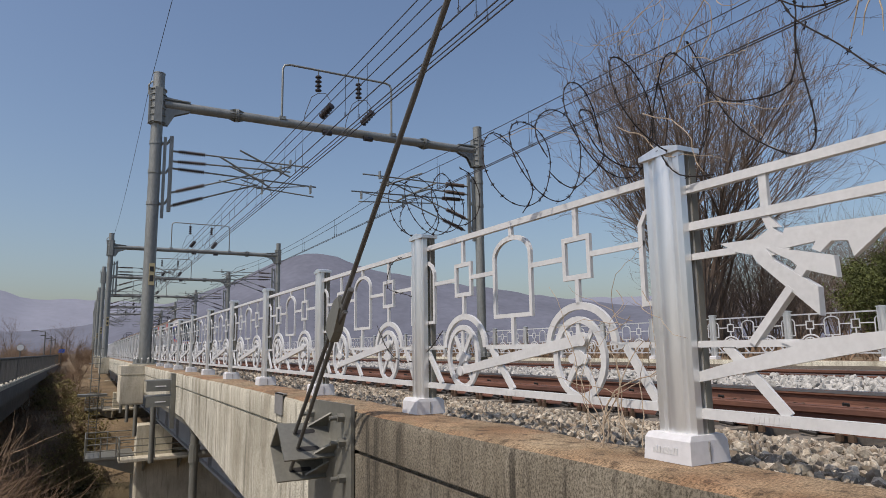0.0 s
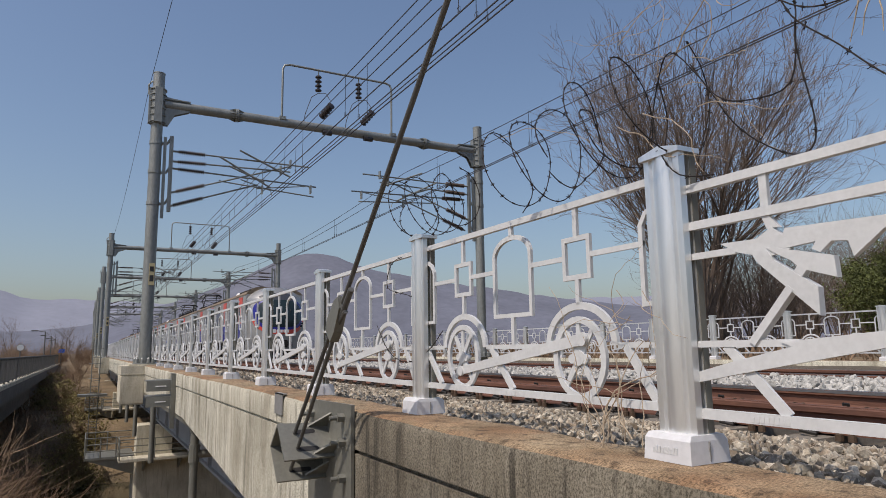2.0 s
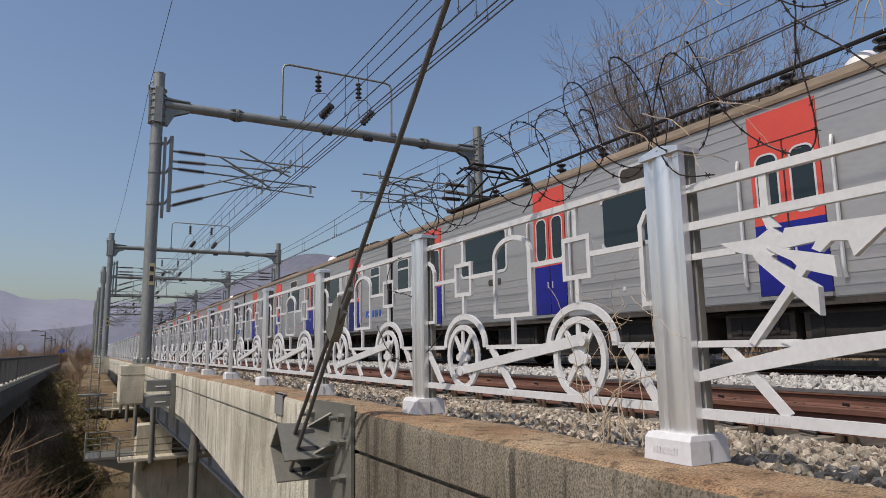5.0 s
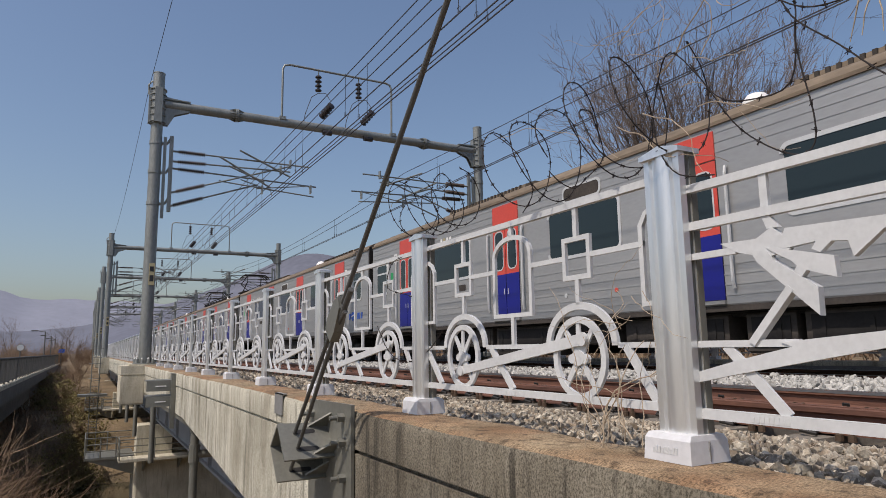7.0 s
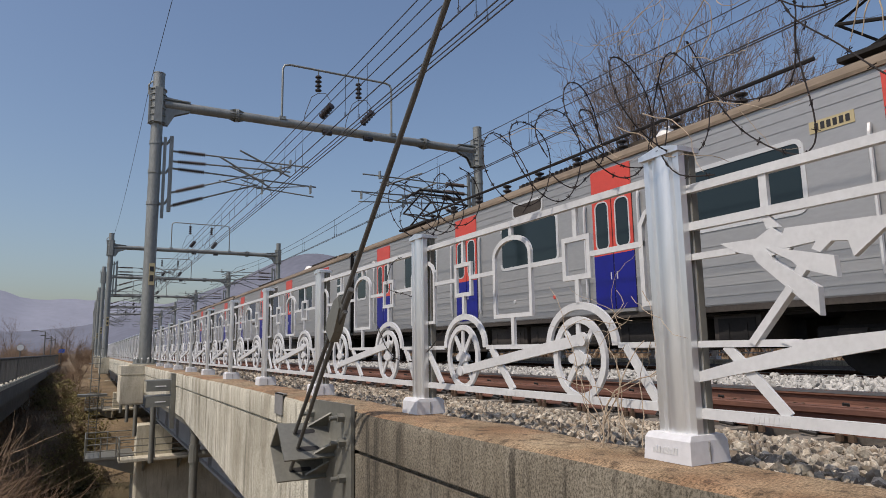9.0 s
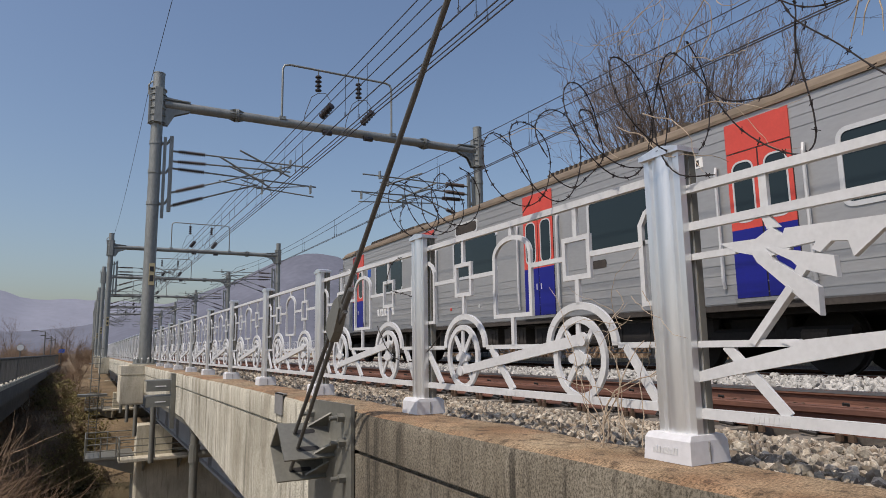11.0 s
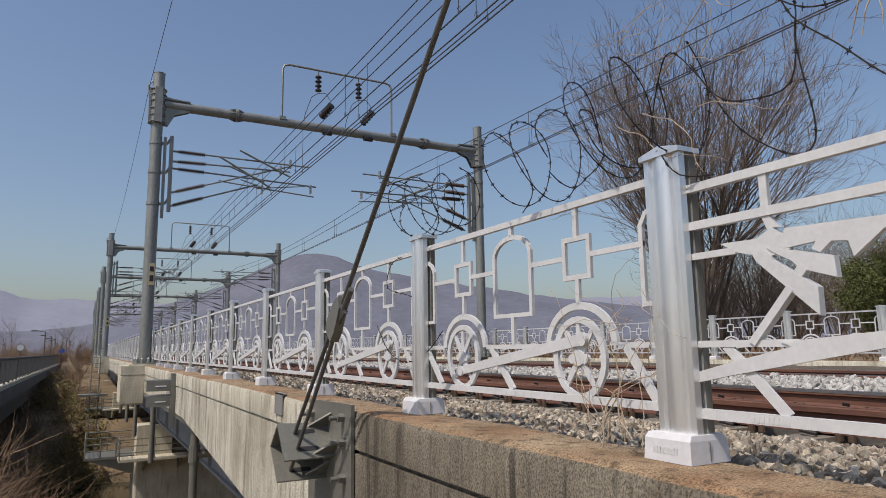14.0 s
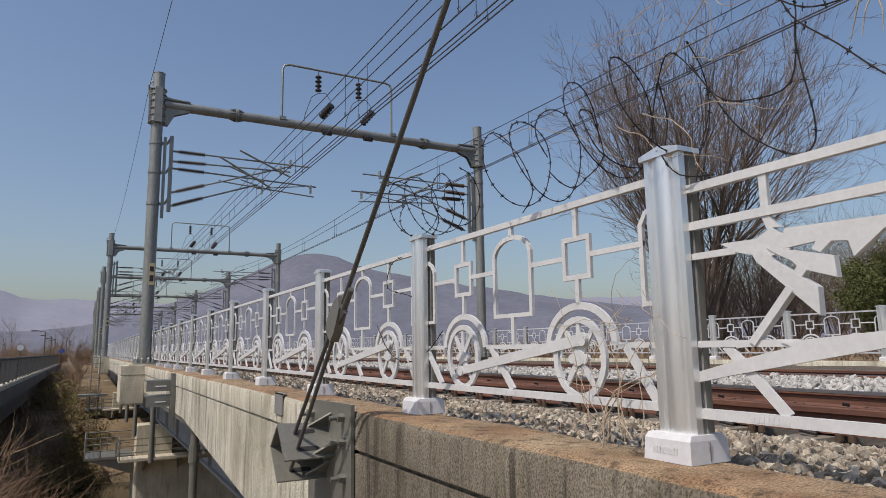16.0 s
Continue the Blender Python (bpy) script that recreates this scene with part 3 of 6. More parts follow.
def bird_panel(at, group):
    """White fence panel with a flying bird made of plates above a broad connecting rod; y runs towards the camera side."""
    t = thing("ornamental_fence", "white metal fence section with a stylised flying bird", "fence", at, group)
    x0, x1 = -0.007, 0.007
    a, b = -PITCH_Y + 0.05, -0.05
    for n, z in (("top_rail", 0.835), ("second_rail", 0.715)):
        part(n, Geo().box(x0 - 0.004, x1 + 0.004, a, b, z - 0.013, z + 0.013), WHITE, t)
    part("bottom_rail", Geo().box(x0 - 0.004, x1 + 0.004, a, b, 0.128, 0.158), WHITE, t)
    part("neck_bar", Geo().box(x0, x1, -0.23, b, 0.609, 0.629), WHITE, t)
    part("stem", Geo().prism([(-0.322, 0.822), (-0.346, 0.822), (-0.346, 0.70), (-0.372, 0.665), (-0.335, 0.665), (-0.322, 0.70)], x0, x1), WHITE, t)
    part("bird_head", Geo().prism([(-0.18, 0.645), (-0.30, 0.642), (-0.35, 0.668), (-0.385, 0.636), (-0.40, 0.60), (-0.33, 0.585), (-0.235, 0.612)], x0 - 0.0012, x1 + 0.0012), WHITE, t)
    part("wing", Geo().prism([(-0.365, 0.612), (-0.39, 0.658), (-0.64, 0.648), (-0.95, 0.66), (-0.92, 0.62), (-0.64, 0.617), (-0.563, 0.558), (-0.553, 0.60), (-0.512, 0.605), (-0.48, 0.58), (-0.458, 0.592), (-0.472, 0.61), (-0.38, 0.603)], x0 - 0.0024, x1 + 0.0024), WHITE, t)
    part("feather", Geo().prism([(-0.33, 0.612), (-0.37, 0.605), (-0.515, 0.567), (-0.518, 0.512), (-0.44, 0.538), (-0.42, 0.515), (-0.40, 0.53), (-0.415, 0.552), (-0.40, 0.568), (-0.345, 0.60)], x0 - 0.0036, x1 + 0.0036), WHITE, t)
    part("feather", Geo().prism([(-0.28, 0.612), (-0.335, 0.60), (-0.35, 0.575), (-0.467, 0.492), (-0.466, 0.418), (-0.386, 0.493), (-0.30, 0.575)], x0 - 0.0048, x1 + 0.0048), WHITE, t)
    part("leg", bar(Geo(), (-0.392, 0.497), (-0.262, 0.350), 0.022, x0 - 0.0060, x1 + 0.0060), WHITE, t)
    part("lower_bar", Geo().box(x0, x1, -0.40, b, 0.340, 0.360), WHITE, t)
    part("connecting_rod", Geo().prism([(-0.05, 0.262), (-0.05, 0.232), (-0.20, 0.262), (-0.61, 0.335), (-1.2, 0.43), (-1.2, 0.47), (-0.61, 0.375), (-0.35, 0.352), (-0.38, 0.34), (-0.20, 0.30)], x0 - 0.004, x1), WHITE, t)
    part("strut", bar(Geo(), (-0.17, 0.345), (-0.35, 0.155), 0.03, x0 + 0.002, x1 - 0.002), WHITE, t)
    part("strut", bar(Geo(), (-1.2, 0.45), (-1.35, 0.155), 0.03, x0, x1), WHITE, t)
    mark_bars("mark", t, -0.24, 0.133, 0.12, 0.018, x0 - 0.004, 8)
    return t


def joined(name, thing_ob, spots, label, category):
    """Far repeats of a thing, too small to pick apart, in one mesh."""
    g = Geo()
    for m in spots:
        for o in thing_ob.children_recursive:
            g.add([v.co for v in o.data.vertices], [tuple(p.vertices) for p in o.data.polygons], m)
    me = bpy.data.meshes.new(name)
    me.from_pydata(g.v, [], g.f)
    me.materials.append(WHITE)
    return tagged(new(name, me), label, category, kind="stuff")


def fences():
    near, far = 27, 22
    first = fence_post(Matrix.Translation((0, Y0, 0)), "posts of the near fence")
    panel = fence_panel(Matrix.Translation((0, Y0, 0)), "sections of the near fence")
    for i in range(-1, near):
        y = Y0 + PITCH_Y * i
        if i:
            copy_thing(first, Matrix.Translation((0, y, 0)))
        if i > 0:
            copy_thing(panel, Matrix.Translation((0, y, 0)))
    joined("distant_fence", panel, [Matrix.Translation((0, Y0 + PITCH_Y * i, 0)) for i in range(near, 70)], "white ornamental fence running on along the bridge", "fence")
    joined("distant_fence_posts", first, [Matrix.Translation((0, Y0 + PITCH_Y * i, 0)) for i in range(near, 70)], "pale fence posts running on along the bridge", "fence post")
    for i in range(2, far):
        y = FAR_Y + PITCH_Y * i
        p = copy_thing(first, Matrix.Translation((FAR_X, y, -0.01)))
        q = copy_thing(panel, Matrix.Translation((FAR_X, y, -0.01)))
        p["group"], q["group"] = "posts of the far fence", "sections of the far fence"
    joined("distant_fence", panel, [Matrix.Translation((FAR_X, FAR_Y + PITCH_Y * i, -0.01)) for i in range(far, 50)], "white ornamental fence along the far bridge edge", "fence")
    mark_bars("mark", [c for c in first.children if c.name.startswith("base_block")][0], 0.055, 0.024, 0.10, 0.020, -0.0905, 9)
    mark_bars("mark", panel, 1.0, 0.143, 0.16, 0.018, -0.011, 8)
    bird_panel(Matrix.Translation((0, Y0, 0)), "sections of the near fence")


FAR_Y = 1.1
FAR_X = 10.75
fences()


# ---- catenary gantries ----
XL, XR, BEAM_Z, TOP_Z = -0.23, 10.47, 7.36, 8.25
BROWN_INS = mat("brown_insulator", (0.10, 0.075, 0.06), 0.35, 0, 0.2, 5, 40, 0.05)


def insulator(g, a, b, r, n):
    """A ribbed insulator between two points."""
    a, b = Vector(a), Vector(b)
    pts, rs = [], []
    for i in range(n):
        for f, k in ((0.0, 0.42), (0.3, 1.0), (0.5, 1.0), (0.7, 0.42)):
            pts.append(a.lerp(b, (i + f) / n))
            rs.append(r * k)
    g.tube(pts, rs, 10)
    return g


def cantilever(t, side, x_pole):
    """Hinged tubular arms with ribbed insulators that carry the overhead line of one track."""
    s = side
    X = lambda d: x_pole + s * d
    m = part("mast_bracket", Geo().box(*sorted((X(0.36), X(0.46))), -0.05, 0.05, 4.25, 6.45).box(*sorted((X(0.20), X(0.28))), -0.04, 0.04, 4.05, 6.4), GALV, t, "vertical steel channel held off the mast")
    for z in (4.45, 5.35, 6.2):
        part("strap", Geo().tube([(X(0.13), 0, z), (X(0.3), 0, z + 0.02), (X(0.38), 0, z + 0.16)], 0.035, 6), GALV, m)
        part("clamp", Geo().tube([(x_pole, 0, z - 0.05), (x_pole, 0, z + 0.05)], 0.175, 16), GALV, m)
    arms = (((0.45, 6.02, 0.0), (4.45, 6.02, 0.0)), ((0.47, 5.72, 0.0), (3.85, 5.80, 0.0)), ((0.47, 5.58, 0.25), (4.75, 5.47, 0.25)), ((0.45, 4.80, 0.0), (3.85, 5.98, 0.0)), ((0.45, 4.46, 0.25), (2.9, 5.35, 0.25)))
    for (d0, z0, y0), (d1, z1, y1) in arms:
        f = 0.9 / (d1 - d0)
        p = lambda k: (X(d0 + (d1 - d0) * k), y0 + (y1 - y0) * k, z0 + (z1 - z0) * k)
        arm = part("arm", Geo().tube([p(f), p(1)], 0.024, 8), GALV, t, "thin galvanised tube arm")
        part("insulator", insulator(Geo(), p(0.04), p(f), 0.07, 15), BROWN_INS, arm, "brown ribbed insulator")
        part("end_fitting", Geo().tube([p(0), p(0.05)], 0.03, 6), GALV, arm)
    part("registration_arm", Geo().tube([(X(1.75), 0.0, 5.32), (X(1.8), 0, 5.28), (X(4.6), 0.0, 5.08)], 0.02, 6), GALV, t)
    part("steady_arm", Geo().tube([(X(2.85), 0.05, 5.18), (X(3.6), 0.05, 5.30), (X(4.45), 0.05, 5.42), (X(4.5), 0.05, 5.30)], 0.016, 6), GALV, t)
    part("steady_arm", Geo().tube([(X(2.4), 0.2, 5.45), (X(3.3), 0.2, 5.2), (X(3.35), 0.2, 5.05)], 0.016, 6), GALV, t)
    for (d0, z0), (d1, z1) in (((2.3, 6.28), (3.85, 5.62)), ((1.75, 6.0), (3.25, 5.22)), ((2.0, 5.76), (3.05, 5.38))):
        part("brace", Geo().tube([(X(d0), -0.05, z0), (X(d1), -0.05, z1)], 0.028, 6), GALV, t)
    for d, z in ((3.85, 6.02), (4.5, 5.28), (3.0, 5.12), (3.55, 5.8)):
        part("wire_clamp", Geo().box(*sorted((X(d) - 0.02, X(d) + 0.02)), -0.06, 0.06, z - 0.1, z + 0.16), GALV, t)


def gantry():
    t = thing("catenary_gantry", "grey galvanised steel portal carrying the overhead lines", "gantry", (0, GANTRY_Y[0], 0), "portals over the tracks")
    for x, z0 in ((XL, 0.02), (XR, 0.0)):
        mst = part("mast", Geo().tube([(x, 0, z0), (x, 0, TOP_Z)], 0.158, 24), GALV, t, "round steel mast", True)
        part("foot_plate", Geo().tube([(x, 0, z0), (x, 0, z0 + 0.04)], 0.30, 20), GALV, mst)
        for i in range(10):
            a = 2 * math.pi * i / 10
            p = (x + 0.245 * math.cos(a), 0.245 * math.sin(a))
            part("bolt_cap", Geo().tube([(*p, z0 + 0.04), (*p, z0 + 0.15), (*p, z0 + 0.19)], [0.045, 0.042, 0.016], 8), GALV, mst, "capped anchor bolt")
        part("mast_cap", Geo().tube([(x, 0, TOP_Z), (x, 0, TOP_Z + 0.02)], 0.165, 20), GALV, mst)
    beam = part("beam", Geo().tube([(XL + 0.16, 0, BEAM_Z), (XR - 0.16, 0, BEAM_Z)], 0.14, 20), GALV, t, "round horizontal beam", True)
    for x in (1.95, XR - 2.2):
        fl = Geo()
        fl.tube([(x - 0.045, 0, BEAM_Z), (x - 0.015, 0, BEAM_Z), (x - 0.012, 0, BEAM_Z), (x + 0.012, 0, BEAM_Z), (x + 0.015, 0, BEAM_Z), (x + 0.045, 0, BEAM_Z)], [0.20, 0.20, 0.17, 0.17, 0.20, 0.20], 16)
        ribs = Geo()
        for i in range(10):
            a = 2 * math.pi * i / 10
            ribs.add([(x - 0.28, 0.12 * math.cos(a), BEAM_Z + 0.12 * math.sin(a)), (x - 0.04, 0.2 * math.cos(a), BEAM_Z + 0.2 * math.sin(a)), (x - 0.04, 0.12 * math.cos(a + .1), BEAM_Z + 0.12 * math.sin(a + .1)),
                    (x + 0.28, 0.12 * math.cos(a), BEAM_Z + 0.12 * math.sin(a)), (x + 0.04, 0.2 * math.cos(a), BEAM_Z + 0.2 * math.sin(a)), (x + 0.04, 0.12 * math.cos(a + .1), BEAM_Z + 0.12 * math.sin(a + .1))], [(0, 1, 2), (3, 5, 4)])
        part("flange", fl, GALV, beam, "bolted flange")
        tagged(part("flange_ribs", ribs, GALV, beam, "thin stiffening ribs of the flange"), kind="stuff")
    for s, x in ((1, XL), (-1, XR)):
        g = Geo()
        for d in (-0.07, 0.07):
            g.prism([(x + s * 0.12, BEAM_Z + 0.22), (x + s * 0.85, BEAM_Z + 0.16), (x + s * 0.85, BEAM_Z - 0.14), (x + s * 0.45, BEAM_Z - 0.30), (x + s * 0.28, BEAM_Z - 0.62), (x + s * 0.12, BEAM_Z - 0.62)], d - 0.012, d + 0.012, None, lambda p, q: (p[0], q, p[1]))
        g.box(*sorted((x + s * 0.12, x + s * 0.86)), -0.13, 0.13, BEAM_Z + 0.13, BEAM_Z + 0.16)
        part("gusset", g, GALV, t, "triangular gusset bracket")
        part("collar", Geo().tube([(x, 0, BEAM_Z - 0.62), (x, 0, BEAM_Z + 0.45)], 0.20, 20), GALV, t, "bolted collar round the mast")
        for zz in (-0.56, -0.36, -0.16, 0.06, 0.24, 0.40):
            part("collar_ring", Geo().tube([(x, 0, BEAM_Z + zz - 0.012), (x, 0, BEAM_Z + zz + 0.012)], 0.235, 18), GALV, t)
        part("collar_rib", Geo().box(x - 0.24, x - 0.18, -0.1, 0.1, BEAM_Z - 0.6, BEAM_Z + 0.42).box(x - 0.1, x + 0.1, -0.25, -0.19, BEAM_Z - 0.6, BEAM_Z + 0.42), GALV, t)
    a, b, z = 3.32, 7.05, 9.30
    arch = part("feeder_frame", Geo().tube([(a, 0, BEAM_Z + 0.1), (a, 0, z - 0.18), (a + 0.06, 0, z - 0.05), (a + 0.22, 0, z), (b - 0.22, 0, z), (b - 0.06, 0, z - 0.05), (b, 0, z - 0.18), (b, 0, BEAM_Z + 0.1)], 0.035, 10), GALV, t, "thin tubular frame over the beam", True)
    for x in (a, b):
        part("frame_foot", Geo().box(x - 0.1, x + 0.1, -0.15, 0.15, BEAM_Z + 0.06, BEAM_Z + 0.16), GALV, arch)
    for x in (4.48, 5.86):
        part("insulator", insulator(Geo(), (x, 0, z - 0.18), (x, 0, z - 0.78), 0.105, 4), DARK, arch, "dark hanging insulator with four sheds", True)
        part("hook", Geo().tube([(x, 0, z + 0.03), (x, 0, z - 0.2)], 0.018, 6), GALV, arch)
        part("jumper", Geo().tube([(x, 0, z - 0.78), (x - 0.22, 0, z - 0.95), (x - 0.42, 0.0, z - 1.55), (x - 0.5, 0, z - 2.1)], 0.012, 5), WIRE, arch)
        part("jumper", Geo().tube([(x, 0, z - 0.78), (x + 0.15, -0.3, z - 0.86), (x + 0.17, -0.7, z - 1.25)], 0.012, 5), WIRE, arch)
        part("tension_insulator", insulator(Geo(), (x + 0.22, -0.72, z - 1.38), (x + 0.04, -0.20, z - 1.67), 0.125, 5), DARK, arch, "dark strain insulator", True)
    for sx in (4.6, 6.0):
        part("spool", Geo().tube([(sx, -0.12, BEAM_Z - 0.17), (sx + 0.3, -0.12, BEAM_Z - 0.17)], 0.08, 10), DARK, t)
    cantilever(t, 1, XL)
    cantilever(t, -1, XR)
    part("wire_bracket", Geo().tube([(XL - 0.17, -0.02, 8.0), (XL - 0.27, -0.05, 7.86), (XL - 0.24, -0.05, 7.55)], 0.025, 6), GALV, t)
    plate = part("number_plate", Geo().box(XL - 0.02, XL + 0.12, -0.172, -0.160, 2.15, 2.75), SIGNY, t, "small yellow plate strapped to the mast")
    for za, zb in ((2.52, 2.66), (2.25, 2.42)):
        part("print", Geo().box(XL + 0.0, XL + 0.1, -0.175, -0.171, za, zb), BLACK, plate)
    for y in GANTRY_Y[1:]:
        copy_thing(t, Matrix.Translation((-0.30, y, -0.10)) @ Matrix.Diagonal((1.035, 1, 1, 1)))


gantry()


def mast_block(y):
    t = thing("mast_plinth", "weathered concrete plinth on the bridge edge under a mast", "plinth", (0, y, 0), "mast plinths")
    g = Geo()
    for z0, z1, a in ((-0.98, -0.94, 0.03), (-0.94, -0.26, 0.0), (-0.26, -0.22, 0.025), (-0.22, 0.0, 0.0)):
        g.box(-0.82 + a, -0.272, -0.75 + a, 0.85 - a, z0, z1)
    part("block", g, CONC_PALE, t)
    part("grout_pad", Geo().box(-0.62, 0.05, -0.42, 0.42, 0.0, 0.035), CONC_PALE, t)


for gy in GANTRY_Y:
    mast_block(gy)


def line(name, label, pts, r, sag=0.0, drop=None, group=""):
    g = Geo()
    for p, q in zip(pts, pts[1:]):
        p, q = Vector(p), Vector(q)
        g.tube([p.lerp(q, i / 8) - Vector((0, 0, sag * 4 * (i / 8) * (1 - i / 8))) for i in range(9)], r, 4, cap=False)
    return solo(name, g, WIRE, label, "overhead line", group)


def overhead_lines():
    ys = (-28.0,) + GANTRY_Y
    # x, contact height, messenger height and its sag
    sets = ((2.82, 5.13, 6.05, 0.06, "near"), (3.12, 5.13, 5.87, 0.05, "near"), (3.31, 5.13, 6.4, 0.06, "near"), (7.52, 5.15, 6.22, 0.45, "far"), (7.60, 5.15, 5.93, 0.35, "far"))
    for cx, zc, zm, sag, lab in sets:
        line("contact_wire", "dark contact wire over the %s track" % lab, [(cx, y, zc) for y in ys], 0.012, 0.0, group="contact wires")
        line("messenger_wire", "messenger wire over the %s track" % lab, [(cx, y, zm) for y in ys], 0.010, sag, group="messenger wires")
        g = Geo()
        for y0, y1 in zip(ys, ys[1:]):
            k = max(3, int((y1 - y0) / 4.6))
            for i in range(k):
                f = (i + 0.5) / k
                y, top = y0 + (y1 - y0) * f, zm - sag * 4 * f * (1 - f)
                g.tube([(cx, y, zc), (cx, y, top + 0.05)], 0.006, 4, cap=False)
                g.tube([(cx, y + 0.05 * math.sin(a), zc + 0.06 + 0.05 * math.cos(a)) for a in (0, 1.05, 2.1, 3.14, 4.2, 5.25, 6.28)], 0.005, 3, cap=False)
        solo("droppers", g, WIRE, "thin droppers between messenger and contact wire over the %s track" % lab, "overhead line", kind="stuff")
    line("contact_wire", "dark second contact wire over the near track", [(3.24, y, 5.15) for y in ys], 0.010, 0.0, group="contact wires")
    line("earth_wire", "thin earth wire tied to the mast tops", [(XL - 0.25, y, 7.8) for y in (-30.0,) + GANTRY_Y], 0.008, 0.5, group="feeder wires")


overhead_lines()


# ---- guy anchor on the bridge edge ----
def guy_anchor():
    wall = -0.272
    t = thing("guy_anchor", "grey steel bracket with twin guy rods bolted to the bridge edge", "guy anchor", (wall, 4.03, -0.19))
    ax = Vector((0, -0.727, 0.687))
    side = Vector((0, 0.687, 0.727))
    # back plate along the rods' slope
    bp = part("back_plate", Geo().prism([(0.42, 0.21), (-0.36, 0.222), (-0.36, -0.5), (0.1, -0.62), (0.42, -0.45)], -0.014, -0.002), STEEL, t, "flat grey plate on the concrete")
    part("edge_strip", Geo().box(-0.02, 0.0, -0.40, -0.362, -0.5, 0.222), STEEL, bp)
    for y, z in ((0.33, 0.12), (-0.25, 0.14), (-0.27, 0.0), (-0.28, -0.20), (-0.28, -0.36)):
        part("bolt", Geo().tube([(-0.10, y, z), (-0.01, y, z)], 0.014, 8).tube([(-0.055, y, z), (-0.014, y, z)], 0.028, 6), STEEL, bp, "long anchor bolt with nut")
    def tilt(p):
        """Plate coordinates: out from the wall, along the plate, above it."""
        return (-p[0], *( (side * p[1] + ax * p[2])[1:] ))
    for k, off in ((0, 0.0), (1, -0.21)):
        g = Geo()
        w0, w1 = 0.002, 0.322
        vs = [tilt((o, s, h + off)) for h in (0.0, 0.012) for (o, s) in ((w0, -0.147), (w1, -0.147), (w1, 0.121), (w0, 0.10))]
        g.add(vs, [(3, 2, 1, 0), (4, 5, 6, 7), (0, 1, 5, 4), (1, 2, 6, 5), (2, 3, 7, 6), (3, 0, 4, 7)])
        plate = part("bearing_plate" if k == 0 else "lower_plate", g, STEEL, t, "sloping grey plate with two slots")
        for s in (-0.078, 0.046):
            sl = Geo()
            pts = [(0.17 + 0.02 * math.sin(radians(a)) + (0.05 if 0 <= a <= 180 else -0.05), s + 0.016 * math.cos(radians(a)), 0.0145 + off) for a in range(0, 360, 30)]
            sl.add([tilt(p) for p in pts], [tuple(range(len(pts)))])
            part("slot", sl, RUBBER, plate, "dark oblong slot")
        for s in (-0.115, 0.085):
            rib = Geo()
            vs = [tilt((o, s + d, h + off)) for d in (-0.006, 0.006) for (o, h) in ((0.002, 0.012), (0.14, 0.012), (0.02, 0.13), (0.002, 0.13))]
            rib.add(vs, [(0, 1, 2, 3), (7, 6, 5, 4), (0, 4, 5, 1), (1, 5, 6, 2), (2, 6, 7, 3), (3, 7, 4, 0)])
            part("rib", rib, STEEL, plate, "triangular stiffening rib")
    web = Geo()
    vs = [tilt((o, s, h)) for s in (0.121, 0.109) for (o, h) in ((0.012, 0.0), (0.322, 0.0), (0.322, -0.2), (0.012, -0.2))]
    web.add(vs, [(0, 1, 2, 3), (7, 6, 5, 4), (0, 4, 5, 1), (1, 5, 6, 2), (2, 6, 7, 3), (3, 7, 4, 0)])
    part("web", web, STEEL, t)
    lean = ax

    def up_rod(s, h, o=0.0):
        return Vector((-0.228 - o, 0, 0)) + side * s + lean * h

    for s in (-0.078, 0.046):
        foot, head = up_rod(s, -0.30), up_rod(s * 0.4, 1.0)
        rod = part("guy_rod", Geo().tube([foot, head], 0.0115, 10), RODM, t, "dull steel guy rod")
        part("nut", Geo().tube([up_rod(s, -0.27), up_rod(s, -0.24)], 0.03, 6), RODM, rod)
        part("thread", Geo().tube([head, head + lean * 0.13 + side * s * 0.4], 0.013, 8), RODM, rod)
    yoke = Geo()
    vs = [up_rod(s, h, o) for o in (-0.024, 0.024) for (s, h) in ((-0.055, 0.90), (0.05, 0.89), (0.072, 0.95), (0.062, 1.09), (0.03, 1.15), (-0.025, 1.12), (-0.06, 0.98))]
    yoke.add(vs, [tuple(range(7)), tuple(range(13, 6, -1))] + [(i, (i + 1) % 7, (i + 1) % 7 + 7, i + 7) for i in range(7)])
    part("yoke", yoke, STEEL, t, "forged grey yoke joining the rods")
    part("stay", Geo().tube([up_rod(0.0, 1.0), up_rod(0.0, 7.5)], 0.0125, 12), RODM, t, "single steel stay rising from the yoke")
    part("turnbuckle", Geo().tube([up_rod(-0.035, 1.03), up_rod(-0.04, 1.26)], 0.016, 10), RODM, t)
    bx = thing("wall_plate", "small grey steel plate over a joint in the bridge edge", "cover plate", (wall, 5.18, 0.0))
    part("plate", Geo().box(-0.012, -0.001, 0.0, 0.22, -0.15, 0.012).box(-0.012, 0.03, 0.0, 0.22, 0.004, 0.012), GREY_P, bx)
